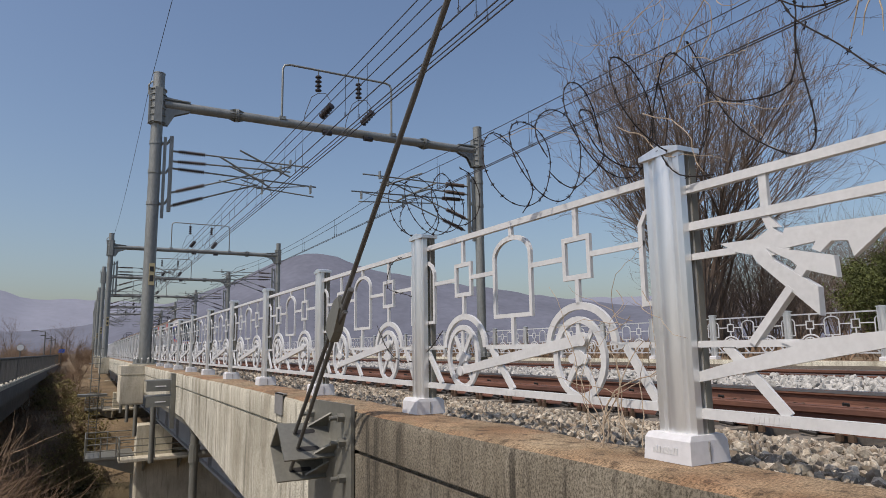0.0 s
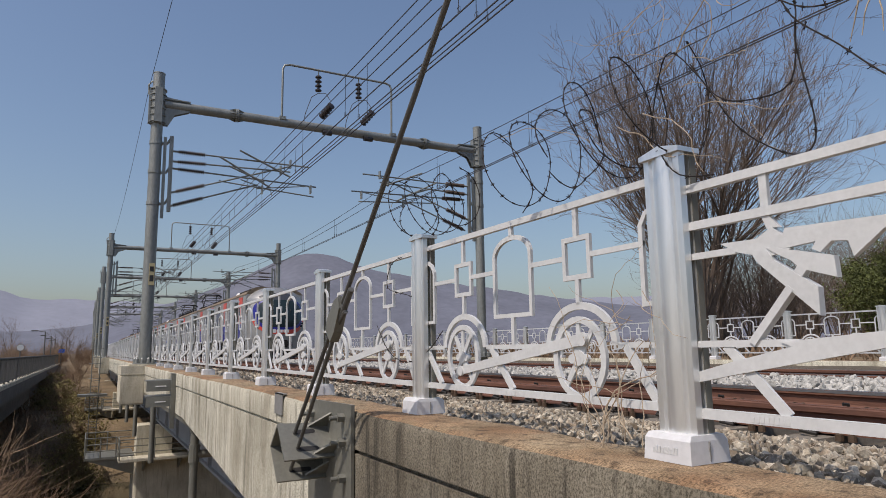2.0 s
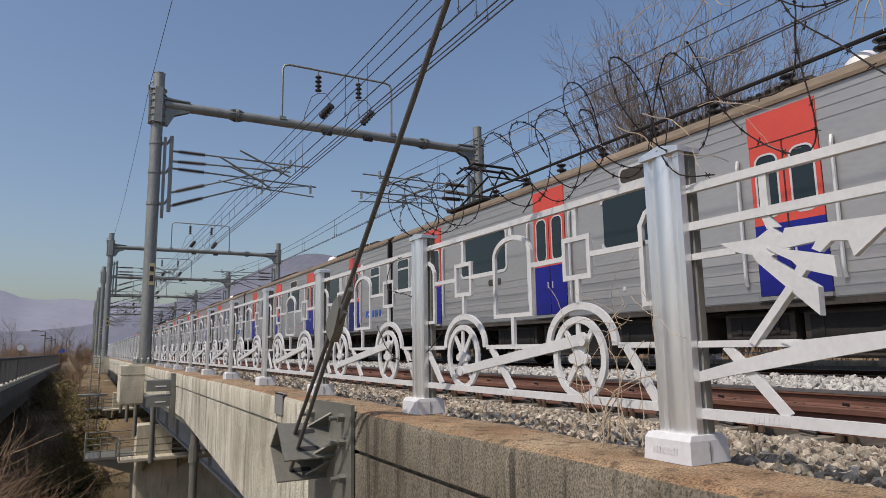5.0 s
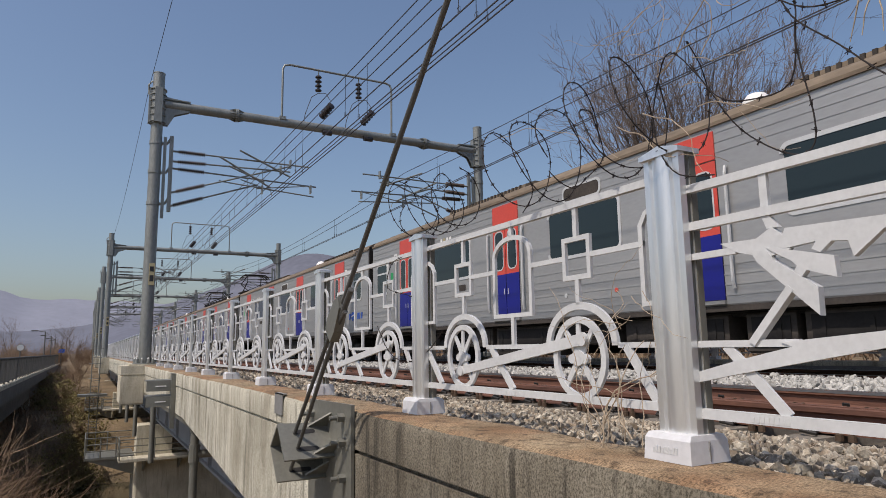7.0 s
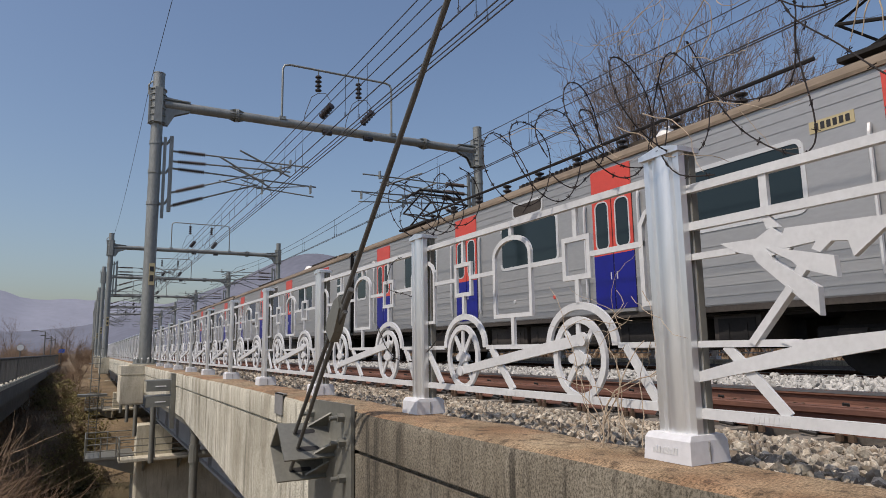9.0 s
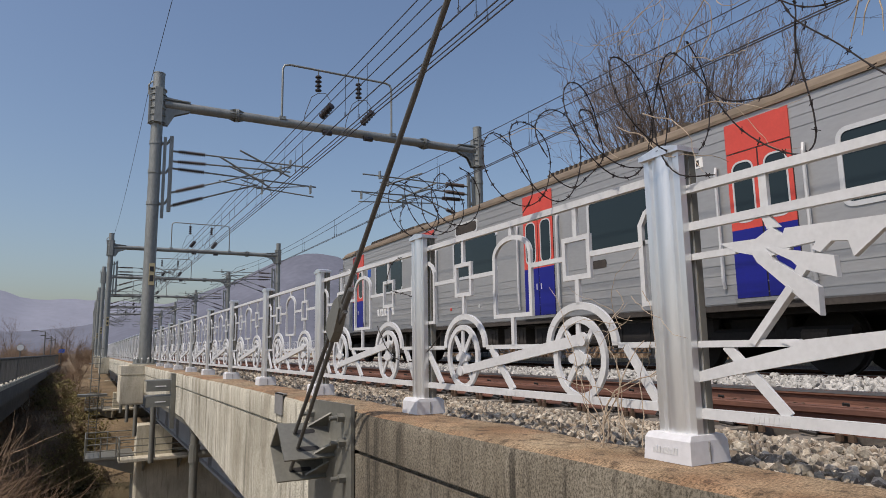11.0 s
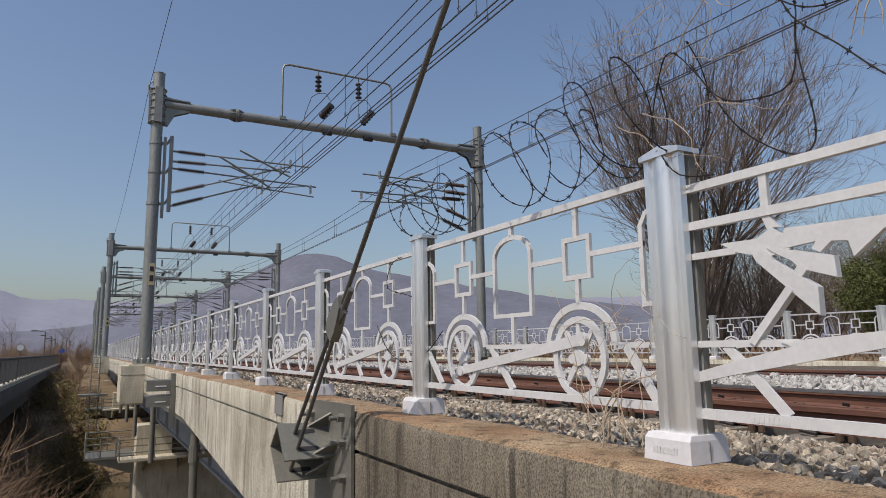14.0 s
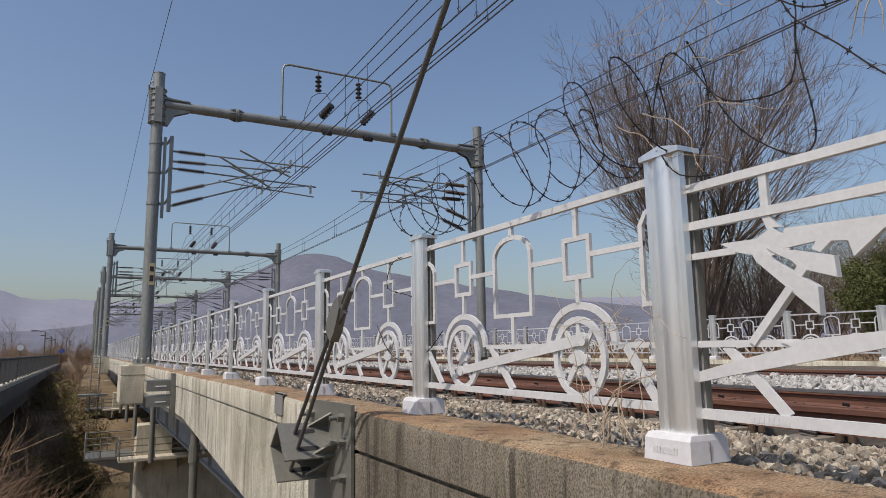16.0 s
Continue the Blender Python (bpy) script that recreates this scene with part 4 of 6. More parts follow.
    for y in (12.3,):
        b2 = thing("side_bracket", "grey folded steel bracket bolted to the bridge edge", "bracket", (wall, y, -0.3))
        part("back_plate", Geo().box(-0.015, -0.001, -0.22, 0.45, -0.50, 0.28), STEEL, b2)
        part("edge_strip", Geo().box(-0.07, -0.001, -0.26, -0.221, -0.62, 0.28), STEEL, b2)
        for z in (0.09, -0.17):
            pl = part("bearing_plate", Geo().prism([(-0.075, z - 0.10), (-0.060, z - 0.10), (-0.045, z + 0.08), (-0.06, z + 0.08)], -0.44, -0.016), STEEL, b2, "steep bearing plate with a slot")
            part("slot", Geo().prism([(-0.077, z - 0.026), (-0.070, z - 0.026), (-0.069, z - 0.008), (-0.076, z - 0.008)], -0.30, -0.13), SIGNW, pl, "pale oblong slot")
            part("shelf", Geo().box(-0.44, -0.016, -0.05, 0.40, z + 0.06, z + 0.08), STEEL, b2)
            part("rib", Geo().prism([(-0.05, z + 0.06), (0.40, z + 0.06), (-0.05, z - 0.14)], -0.04, -0.025), STEEL, b2)


guy_anchor()


# ---- train ----
VISOR = mat("dark_visor_paint", (0.05, 0.055, 0.065), 0.35, 0.1, 0.1, 2, 20, 0.02)
CAR, HALF, FLOOR_Z, SIDE_Z, TRACK_X = 20.0, 1.56, 0.95, 3.50, 7.5675
DOORS = (2.85, 7.68, 12.51, 17.34)
SPEED, FRONT_0, BRAKE = 19.26, 73.6, 0.13


def side_y(y0, y1, z0, z1, r, k=5):
    """A rounded rectangle in (y, z)."""
    pts = []
    for cy, cz, a in ((y1 - r, z1 - r, 0), (y0 + r, z1 - r, 90), (y0 + r, z0 + r, 180), (y1 - r, z0 + r, 270)):
        pts += [(cy + r * math.cos(radians(a + 90 * i / k)), cz + r * math.sin(radians(a + 90 * i / k))) for i in range(k + 1)]
    return pts


def window(car, s, y0, y1, z0, z1, r=0.14, split=False):
    x = s * HALF
    o, i = side_y(y0, y1, z0, z1, r), side_y(y0 + 0.06, y1 - 0.06, z0 + 0.06, z1 - 0.06, r * 0.6)
    w = part("window_frame", Geo().strip(i, o, x - 0.012, x + 0.014), FRAME_W, car, "pale rounded window frame")
    part("pane", Geo().prism(i, x - 0.008 * s, x + 0.003 * s), GLASS, w, "dark tinted pane")
    if split:
        part("transom", Geo().box(*sorted((x, x + s * 0.010)), y0 + 0.05, y1 - 0.05, z0 + 0.63, z0 + 0.68), FRAME_W, w, "bar of the hopper window")


def door(car, s, y):
    x = s * HALF
    d = part("door", Geo().box(*sorted((x - s * 0.02, x + s * 0.006)), y - 0.475, y + 0.475, FLOOR_Z + 0.02, 2.98), RUBBER, car, "red and blue sliding door of two leaves")
    for k in (-1, 1):
        a, b = sorted((y + k * 0.012, y + k * 0.468))
        part("lower_leaf", Geo().box(*sorted((x, x + s * 0.016)), a, b, FLOOR_Z + 0.06, 1.92), BLUE, d, "blue lower door leaf")
        o = side_y(a + 0.075, b - 0.075, 2.02, 2.84, 0.11)
        part("upper_leaf", Geo().strip(side_y(a + 0.075, b - 0.075, 2.02, 2.84, 0.11, 5), [(min(max(p[0] + (0.075 if p[0] > (a + b) / 2 else -0.075), a), b), 1.92 if p[1] < 2.43 else 2.97) for p in o], *sorted((x, x + s * 0.016)), True), RED, d, "red upper door leaf")
        part("door_window", Geo().prism(side_y(a + 0.075, b - 0.075, 2.02, 2.84, 0.11), *sorted((x, x + s * 0.010))), GLASS, d, "dark rounded door window")
        part("rubber_seal", Geo().strip(side_y(a + 0.085, b - 0.085, 2.03, 2.83, 0.10), side_y(a + 0.06, b - 0.06, 2.005, 2.855, 0.125), *sorted((x, x + s * 0.019)), True), FRAME_W, d)
        part("grab_rail", Geo().tube([(x + s * 0.03, y + k * 0.64, 1.15), (x + s * 0.055, y + k * 0.64, 1.25), (x + s * 0.055, y + k * 0.64, 2.75), (x + s * 0.03, y + k * 0.64, 2.85)], 0.025, 6), FRAME_W, d, "vertical steel trim rail")
        part("handle", Geo().box(*sorted((x + s * 0.016, x + s * 0.022)), y + k * 0.07 - 0.012, y + k * 0.07 + 0.012, 1.5, 1.62), FRAME_W, d)
    part("header", Geo().box(*sorted((x - s * 0.02, x + s * 0.018)), y - 0.47, y + 0.47, 2.99, 3.40), RED, d, "red panel over the door")
    part("step", Geo().box(*sorted((x, x + s * 0.05)), y - 0.48, y + 0.48, FLOOR_Z, FLOOR_Z + 0.05), GREY_P, d)


def digit(car, s, y, z, text, h, material, name="number", y_dir=None):
    c = bpy.data.curves.new("text", "FONT")
    c.body, c.size, c.extrude, c.align_x = text, h, 0.004, "CENTER"
    o = bpy.data.objects.new("text", c)
    scene.collection.objects.link(o)
    me = bpy.data.meshes.new_from_object(o.evaluated_get(bpy.context.evaluated_depsgraph_get()))
    bpy.data.objects.remove(o)
    return part(name, me, material, car, "", False, Matrix.Translation((s * (HALF + 0.012), y, z)) @ Matrix(((0, 0, s, 0), (s, 0, 0, 0), (0, 1, 0, 0), (0, 0, 0, 1))))


def bogie(car, y):
    b = part("bogie", Geo().box(-1.15, -0.95, y - 1.5, y + 1.5, 0.38, 0.62, None, 0.05).box(0.95, 1.15, y - 1.5, y + 1.5, 0.38, 0.62, None, 0.05).box(-1.0, 1.0, y - 0.3, y + 0.3, 0.4, 0.75), UNDER, car, "dark bogie frame")
    for dy in (-1.05, 1.05):
        for s in (-1, 1):
            part("wheel", Geo().tube([(s * 0.68, y + dy, 0.43), (s * 0.71, y + dy, 0.43), (s * 0.712, y + dy, 0.43), (s * 0.82, y + dy, 0.43)], [0.46, 0.46, 0.43, 0.425], 24), UNDER, b, "steel wheel")
            part("axle_box", Geo().box(*sorted((s * 0.92, s * 1.2)), y + dy - 0.17, y + dy + 0.17, 0.28, 0.58, None, 0.04), UNDERBOX, b)
            part("spring", Geo().tube([(s * 1.05, y + dy * 0.55, 0.5), (s * 1.05, y + dy * 0.55, 0.85)], 0.13, 10), UNDER, b)


def pantograph(car, y):
    p = part("pantograph", Geo().box(-0.8, 0.8, y - 0.9, y + 0.9, 4.02, 4.08).box(-0.06, 0.06, y - 0.9, y + 0.9, 4.0, 4.1), UNDER, car, "black folding pantograph")
    fr = Geo()
    for s in (-1, 1):
        fr.tube([(s * 0.55, y - 0.85, 4.08), (s * 0.62, y + 0.95, 4.62), (s * 0.42, y, 5.13)], 0.03, 6)
        fr.tube([(s * 0.55, y + 0.85, 4.08), (s * 0.62, y - 0.95, 4.62), (s * 0.42, y, 5.13)], 0.03, 6)
        fr.tube([(-0.62 * s, y + 0.95 * s, 4.62), (0.62 * s, y + 0.95 * s, 4.62)], 0.022, 6)
        fr.tube([(-0.55, y + 0.85 * s, 4.1), (0.62, y - 0.95 * s, 4.62)], 0.018, 6)
    part("arm_frame", fr, UNDER, p)
    for dy in (-0.22, 0.22):
        part("contact_bow", Geo().tube([(-0.85, y + dy, 4.95), (-0.62, y + dy, 5.14), (0.62, y + dy, 5.14), (0.85, y + dy, 4.95)], 0.035, 6), UNDER, p)
    for sx in (-1, 1):
        for dy in (-0.8, 0.8):
            part("insulator", insulator(Geo(), (sx * 0.62, y + dy, 3.72), (sx * 0.62, y + dy, 4.02), 0.11, 4), DARK, p, "ribbed insulator")


def roof_line(n=14):
    """The outline from one gutter over the roof to the other."""
    return [(HALF * math.cos(a) * (1 - 0.05 * math.sin(a)), SIDE_Z + 0.38 * math.sin(a) ** 0.8) for a in [math.pi * i / n for i in range(n + 1)]]


def car_body(car, y0, y1):
    xp = [(-HALF + 0.03, FLOOR_Z - 0.07), (HALF - 0.03, FLOOR_Z - 0.07), (HALF, FLOOR_Z), (HALF, SIDE_Z), (-HALF, SIDE_Z), (-HALF, FLOOR_Z)]
    body = part("body", Geo().prism(xp, y0, y1, None, lambda p, d: (p[0], d, p[1])), STAINLESS, car, "brushed stainless car body")
    body.data.materials.append(UNDER)
    ribs = Geo()
    for s in (-1, 1):
        for z in (1.06, 1.2, 1.34, 1.48, 1.62, 1.76, 3.08, 3.22, 3.36):
            ribs.box(*sorted((s * HALF - s * 0.004, s * HALF + s * 0.006)), y0 + 0.06, y1 - 0.06, z, z + 0.018)
    part("ribs", ribs, STAINLESS, body, "pressed horizontal ribs")
    part("gutter", Geo().box(-HALF - 0.03, -HALF + 0.02, y0, y1, SIDE_Z - 0.03, SIDE_Z + 0.02).box(HALF - 0.02, HALF + 0.03, y0, y1, SIDE_Z - 0.03, SIDE_Z + 0.02), ROOF, body)
    part("sill", Geo().box(-HALF - 0.012, -HALF + 0.06, y0, y1, FLOOR_Z - 0.10, FLOOR_Z - 0.02).box(HALF - 0.06, HALF + 0.012, y0, y1, FLOOR_Z - 0.10, FLOOR_Z - 0.02), UNDERBOX, body)
    rl = roof_line()
    part("roof", Geo().prism(rl, y0, y1, None, lambda p, d: (p[0], d, p[1])), ROOF, car, "dusty brown roof", True)


def roof_units(car, rnd, panto):
    for y in ((4.6, 14.2) if not panto else (9.4,)):
        u = part("cooling_unit", Geo().prism([(-1.05, 3.66), (-1.0, 3.92), (-0.75, 4.02), (0.75, 4.02), (1.0, 3.92), (1.05, 3.66)], y - 1.7, y + 1.7, None, lambda p, d: (p[0], d, p[1])), ROOF, car, "brown roof cooling unit")
        g = Geo()
        for i in range(22):
            a = y - 1.55 + i * 0.145
            for s in (-1, 1):
                g.box(*sorted((s * 0.99, s * 1.035)), a, a + 0.06, 3.76, 3.92)
        tagged(part("louvre", g, UNDERBOX, u, "dark louvre slats"), kind="stuff")
    part("aerial_dome", Geo().tube([(-0.9, 6.95, 3.70), (-0.9, 6.95, 3.86), (-0.9, 6.95, 3.96), (-0.9, 6.95, 4.0)], [0.2, 0.2, 0.13, 0.02], 16), SIGNW, car, "small white roof dome", True)
    part("roof_rail", Geo().box(-1.33, -1.27, 2.4, 19.0, 3.66, 3.72).box(1.27, 1.33, 2.4, 19.0, 3.66, 3.72), ROOF, car)
    if panto:
        for y in (3.3, 17.0):
            pantograph(car, y)
        for i in range(9):
            y = 5.4 + i * 1.2
            part("insulator", insulator(Geo(), (-1.12, y, 3.62), (-1.12, y, 4.02), 0.10, 4), DARK, car, "dark post insulator on the roof")
        part("roof_cable", Geo().tube([(-1.12, 4.3, 4.06), (-1.12, 9.5, 4.04), (-1.12, 15.6, 4.06)], 0.03, 6), UNDER, car)


def under_gear(car, rnd):
    y = 5.2
    while y < 14.6:
        w = rnd.uniform(0.7, 1.9)
        z = rnd.uniform(0.22, 0.45)
        for s in (-1, 1):
            b = part("equipment_box", Geo().box(*sorted((s * 0.75, s * 1.38)), y, y + w, z, 0.82, None, 0.03), UNDERBOX, car, "dusty underfloor equipment box")
            part("lid", Geo().box(*sorted((s * 1.38, s * 1.395)), y + 0.08, y + w - 0.08, z + 0.08, 0.76).box(*sorted((s * 1.395, s * 1.41)), y + 0.2, y + 0.26, z + 0.1, 0.7).box(*sorted((s * 1.395, s * 1.41)), y + w - 0.26, y + w - 0.2, z + 0.1, 0.7), UNDER if rnd.random() < 0.5 else UNDERBOX, b)
        y += w + rnd.uniform(0.1, 0.35)
    part("air_pipe", Geo().tube([(-1.3, 4.5, 0.84), (-1.3, 15.5, 0.84)], 0.03, 6).tube([(1.3, 4.5, 0.84), (1.3, 15.5, 0.84)], 0.03, 6), UNDER, car)
    part("underframe", Geo().box(-1.3, 1.3, 0.4, 19.6, 0.78, 0.92), UNDER, car)
    bogie(car, 3.1)
    bogie(car, 16.9)
    part("coupler", Geo().box(-0.15, 0.15, -0.28, 0.9, 0.62, 0.88).box(-0.15, 0.15, 19.1, 20.28, 0.62, 0.88), UNDER, car)


def side_signs(car, s, n, lead):
    x = s * HALF
    flat = lambda g, a, b, z0, z1, d=0.008: g.box(*sorted((x, x + s * d)), a, b, z0, z1)
    for ys in ((2.28,) if lead else (2.2, 18.12)):
        sg = part("car_number_sign", flat(Geo(), ys - 0.09, ys + 0.09, 2.84, 3.08), SIGNW, car, "small white sign with a car number")
        digit(sg, s, ys, 2.87, str(n), 0.24, BLACK)
    yc, paint = (5.62, SIGNW) if lead else (1.52, SIGNB)
    lg = part("operator_mark", Geo().prism(arc(yc, 1.47, 0.15, 0.14, 0, 360, 18)[:-1], *sorted((x, x + s * 0.009))), SIGNB, car, "operator mark of globe and slanted bars as plain shapes")
    part("mark_band", Geo().prism([(yc + 0.13, 1.44), (yc - 0.13, 1.50), (yc - 0.13, 1.54), (yc + 0.13, 1.48)], *sorted((x, x + s * 0.012))), SIGNW, lg)
    for k, a in enumerate((0.36, -0.18, -0.38, -0.56, -0.70)):
        w = 0.05 if k == 3 else 0.13
        part("mark_bar", Geo().prism([(yc + a, 1.37), (yc + a - w, 1.37), (yc + a - w - 0.04, 1.57), (yc + a - 0.04, 1.57)], *sorted((x, x + s * 0.009))), paint, lg)
    py = 3.92 if n in (7, 3) else 16.52
    pl = part("plate", flat(Geo(), py - 0.27, py + 0.27, 2.93, 3.08), SIGNY if n in (7, 3) else SIGNW, car, "pale plate with print shown as bars")
    for i in range(6):
        part("print", flat(Geo(), py - 0.22 + i * 0.075, py - 0.17 + i * 0.075, 2.96, 3.05, 0.011), BLACK, pl)
    if n in (4, 5):
        for i in range(4):
            part("notice", flat(Geo(), 14.85 + i * 0.15, 14.94 + i * 0.15, 3.0, 3.09), SIGNY if i == 2 else SIGNW, car, "small notice plate above the window")
        part("green_sign", Geo().prism(side_y(18.28, 18.50, 2.33, 2.57, 0.03), *sorted((x, x + s * 0.009))), SIGNG, car, "green side sticker")
    for y in (9.3, 10.6):
        part("indicator", Geo().prism(arc(y, 1.32, 0.038, 0.038, 0, 360, 12)[:-1], *sorted((x, x + s * 0.012))), RED if y < 10 else FRAME_W, car, "small round side fitting")
    part("vent", Geo().prism(side_y(14.2, 14.7, 1.72, 1.86, 0.05), *sorted((x, x + s * 0.007))), UNDERBOX, car, "small dark side vent")
    part("display_window", Geo().strip(side_y(9.6, 10.55, 3.05, 3.28, 0.08), side_y(9.56, 10.59, 3.01, 3.32, 0.1), *sorted((x, x + s * 0.012)), True), FRAME_W, car)
    part("display_pane", Geo().prism(side_y(9.6, 10.55, 3.05, 3.28, 0.08), *sorted((x, x + s * 0.009))), UNDERBOX, car, "dull destination display")
    if lead:
        part("blue_sign", flat(Geo(), 4.0, 4.22, 2.62, 2.86), SIGNB, car, "small blue side sticker")


def cab(car):
    """The rounded driving end: a shell of bands in silver, blue, black glass and red."""
    z0, z1 = 0.42, 3.86
    deep = 1.75

    def half(z):
        return HALF if z < SIDE_Z - 0.3 else HALF * math.sqrt(max(0.0, 1 - ((z - SIDE_Z + 0.3) / 0.72) ** 2)) ** 0.8 + 0.02

    def face(u, z):
        w = half(z)
        bulge = 1.2 * abs(u) ** 2.7
        rake = 0.40 * max(0.0, z - 1.95) ** 1.7 + (0.05 * max(0, 1.2 - z))
        return (u * w, min(bulge + rake, deep), z)

    groups = {}

    def put(key, quad):
        groups.setdefault(key, Geo()).add(quad, [(0, 1, 2, 3)])

    zc, nt = 2.42, 192

    def ring(a, b, e, th):
        c, q = abs(math.cos(th)), abs(math.sin(th))
        return ((c / a) ** e + (q / b) ** e) ** (-1 / e)

    def radii(th):
        r1 = ring(0.77, 0.72 if math.sin(th) > 0 else 0.80, 2.8, th)
        r2 = ring(0.87, 0.82 if math.sin(th) > 0 else 0.94, 2.8, th)
        r3 = ring(0.93, 1.12 if math.sin(th) > 0 else 1.17, 2.6, th)
        c, q = math.cos(th), math.sin(th)
        r4 = min(1 / max(abs(c), 1e-6), ((z1 - zc) if q > 0 else (zc - z0)) / max(abs(q), 1e-6))
        return [r1 * i / 8 for i in range(8)] + [r1 + (r2 - r1) * i / 3 for i in range(3)] + [r2 + (r3 - r2) * i / 5 for i in range(5)] + [r3 + (r4 - r3) * i / 16 for i in range(17)]

    rows = []
    for k in range(nt):
        th = 2 * math.pi * k / nt + 0.001
        rows.append((math.sin(th), [face(max(-1, min(1, r * math.cos(th))), zc + r * math.sin(th)) for r in radii(th)]))
    for k in range(nt):
        (q0, a), (q1, b) = rows[k], rows[(k + 1) % nt]
        q = (q0 + q1) / 2
        for i in range(len(a) - 1):
            if i < 8:
                key = "windscreen"
            elif i < 11:
                key = "visor" if q > 0.80 else "surround"
            elif i < 16:
                key = "red_band" if q < -0.42 else "visor" if q > 0.80 else "shell"
            else:
                key = "apron" if max(a[i][2], b[i][2]) < 0.85 else "lower_shell" if q < -0.42 else "shell"
            put(key, [a[i], b[i], b[i + 1], a[i + 1]])
        p, r = a[-1], b[-1]
        put("apron" if p[2] < 0.85 and q < -0.5 else "lower_shell" if q < -0.42 else "shell", [p, r, (r[0], deep, r[2]), (p[0], deep, p[2])])
    mats = {"apron": (GREY_P, "grey lower apron"), "windscreen": (GLASS, "black wraparound windscreen"), "visor": (VISOR, "dark grey visor over the windscreen"), "surround": (BLUE, "deep blue surround"), "red_band": (RED, "red curved band"),
            "lower_shell": (GREY_P, "grey lower cab shell"), "shell": (SILVER, "silver cab shell")}
    made = {}
    for k, g in groups.items():
        bm = bmesh.new()
        me = g.mesh(k)
        bm.from_mesh(me)
        bmesh.ops.remove_doubles(bm, verts=bm.verts, dist=0.0005)
        bmesh.ops.recalc_face_normals(bm, faces=bm.faces)
        bm.to_mesh(me)
        bm.free()
        me.shade_smooth()
        made[k] = part(k, me, mats[k][0], car, mats[k][1])
    for s in (-1, 1):
        for k, (u, z, r) in enumerate(((0.80, 1.86, 0.075), (0.745, 1.70, 0.095))):
            x, y, zz = face(s * u, z)
            h = part("headlight", Geo().tube([(x, y + 0.05, zz), (x + s * 0.02, y - 0.035, zz)], r, 18), FRAME_W, made["surround"], "round headlight with chrome ring")
            part("lens", Geo().tube([(x + s * 0.02, y - 0.03, zz), (x + s * 0.022, y - 0.045, zz)], r * 0.72, 18), GLASS, h)
        wz = 2.05
        p0, p1 = face(s * 0.18, wz - 0.25), face(s * 0.32, wz + 0.55)
        part("wiper", Geo().tube([(p0[0], p0[1] - 0.04, p0[2]), (p1[0], p1[1] - 0.04, p1[2])], 0.014, 6), RUBBER, made["windscreen"])
        x, y, z = face(s * 0.55, 0.66)
        part("side_grab", Geo().tube([(s * (HALF + 0.03), 2.0, 1.1), (s * (HALF + 0.06), 2.0, 1.2), (s * (HALF + 0.06), 2.0, 2.5), (s * (HALF + 0.03), 2.0, 2.6)], 0.02, 6), FRAME_W, car)
        part("cab_window", Geo().prism(side_y(1.40, 1.80, 1.95, 3.02, 0.08), *sorted((s * (HALF + 0.002), s * (HALF + 0.012)))), GLASS, car, "tall dark cab side window")
        part("cab_window_frame", Geo().strip(side_y(1.40, 1.80, 1.95, 3.02, 0.08), side_y(1.35, 1.85, 1.90, 3.07, 0.1), *sorted((s * HALF, s * (HALF + 0.02))), True), SILVER, car)
        part("cab_door_seam", Geo().strip(side_y(1.31, 1.89, 1.0, 3.14, 0.05), side_y(1.295, 1.905, 0.985, 3.155, 0.05), *sorted((s * HALF, s * (HALF + 0.006))), True), RUBBER, car)
    x, y, z = face(0.05, 1.45)
    em = part("operator_mark", Geo().prism(arc(-0.42, 1.42, 0.11, 0.11, 0, 360, 16)[:-1], y - 0.05, y - 0.03, None, lambda p, d: (p[0], d, p[1])), SIGNW, made["red_band"], "white operator mark as plain shapes")
    for i in range(4):
        part("mark_bar", Geo().box(-0.27 + i * 0.17, -0.15 + i * 0.17, y - 0.05, y - 0.02, 1.34, 1.50), SIGNW, em)
    cp = part("coupler_box", Geo().box(-0.32, 0.32, -0.05, 0.6, 0.55, 0.95, None, 0.06), UNDER, car, "dark recess with coupler")
    part("coupler_head", Geo().tube([(0, -0.35, 0.72), (0, 0.2, 0.72)], 0.17, 14), UNDER, cp)
    for s in (-1, 1):
        part("hose", Geo().tube([(s * 0.5, -0.02, 0.85), (s * 0.52, -0.10, 0.6), (s * 0.5, -0.04, 0.35)], 0.03, 6), UNDER, cp)
    part("obstacle_plate", Geo().box(-1.1, 1.1, 0.25, 0.3, 0.12, 0.5), UNDER, car)


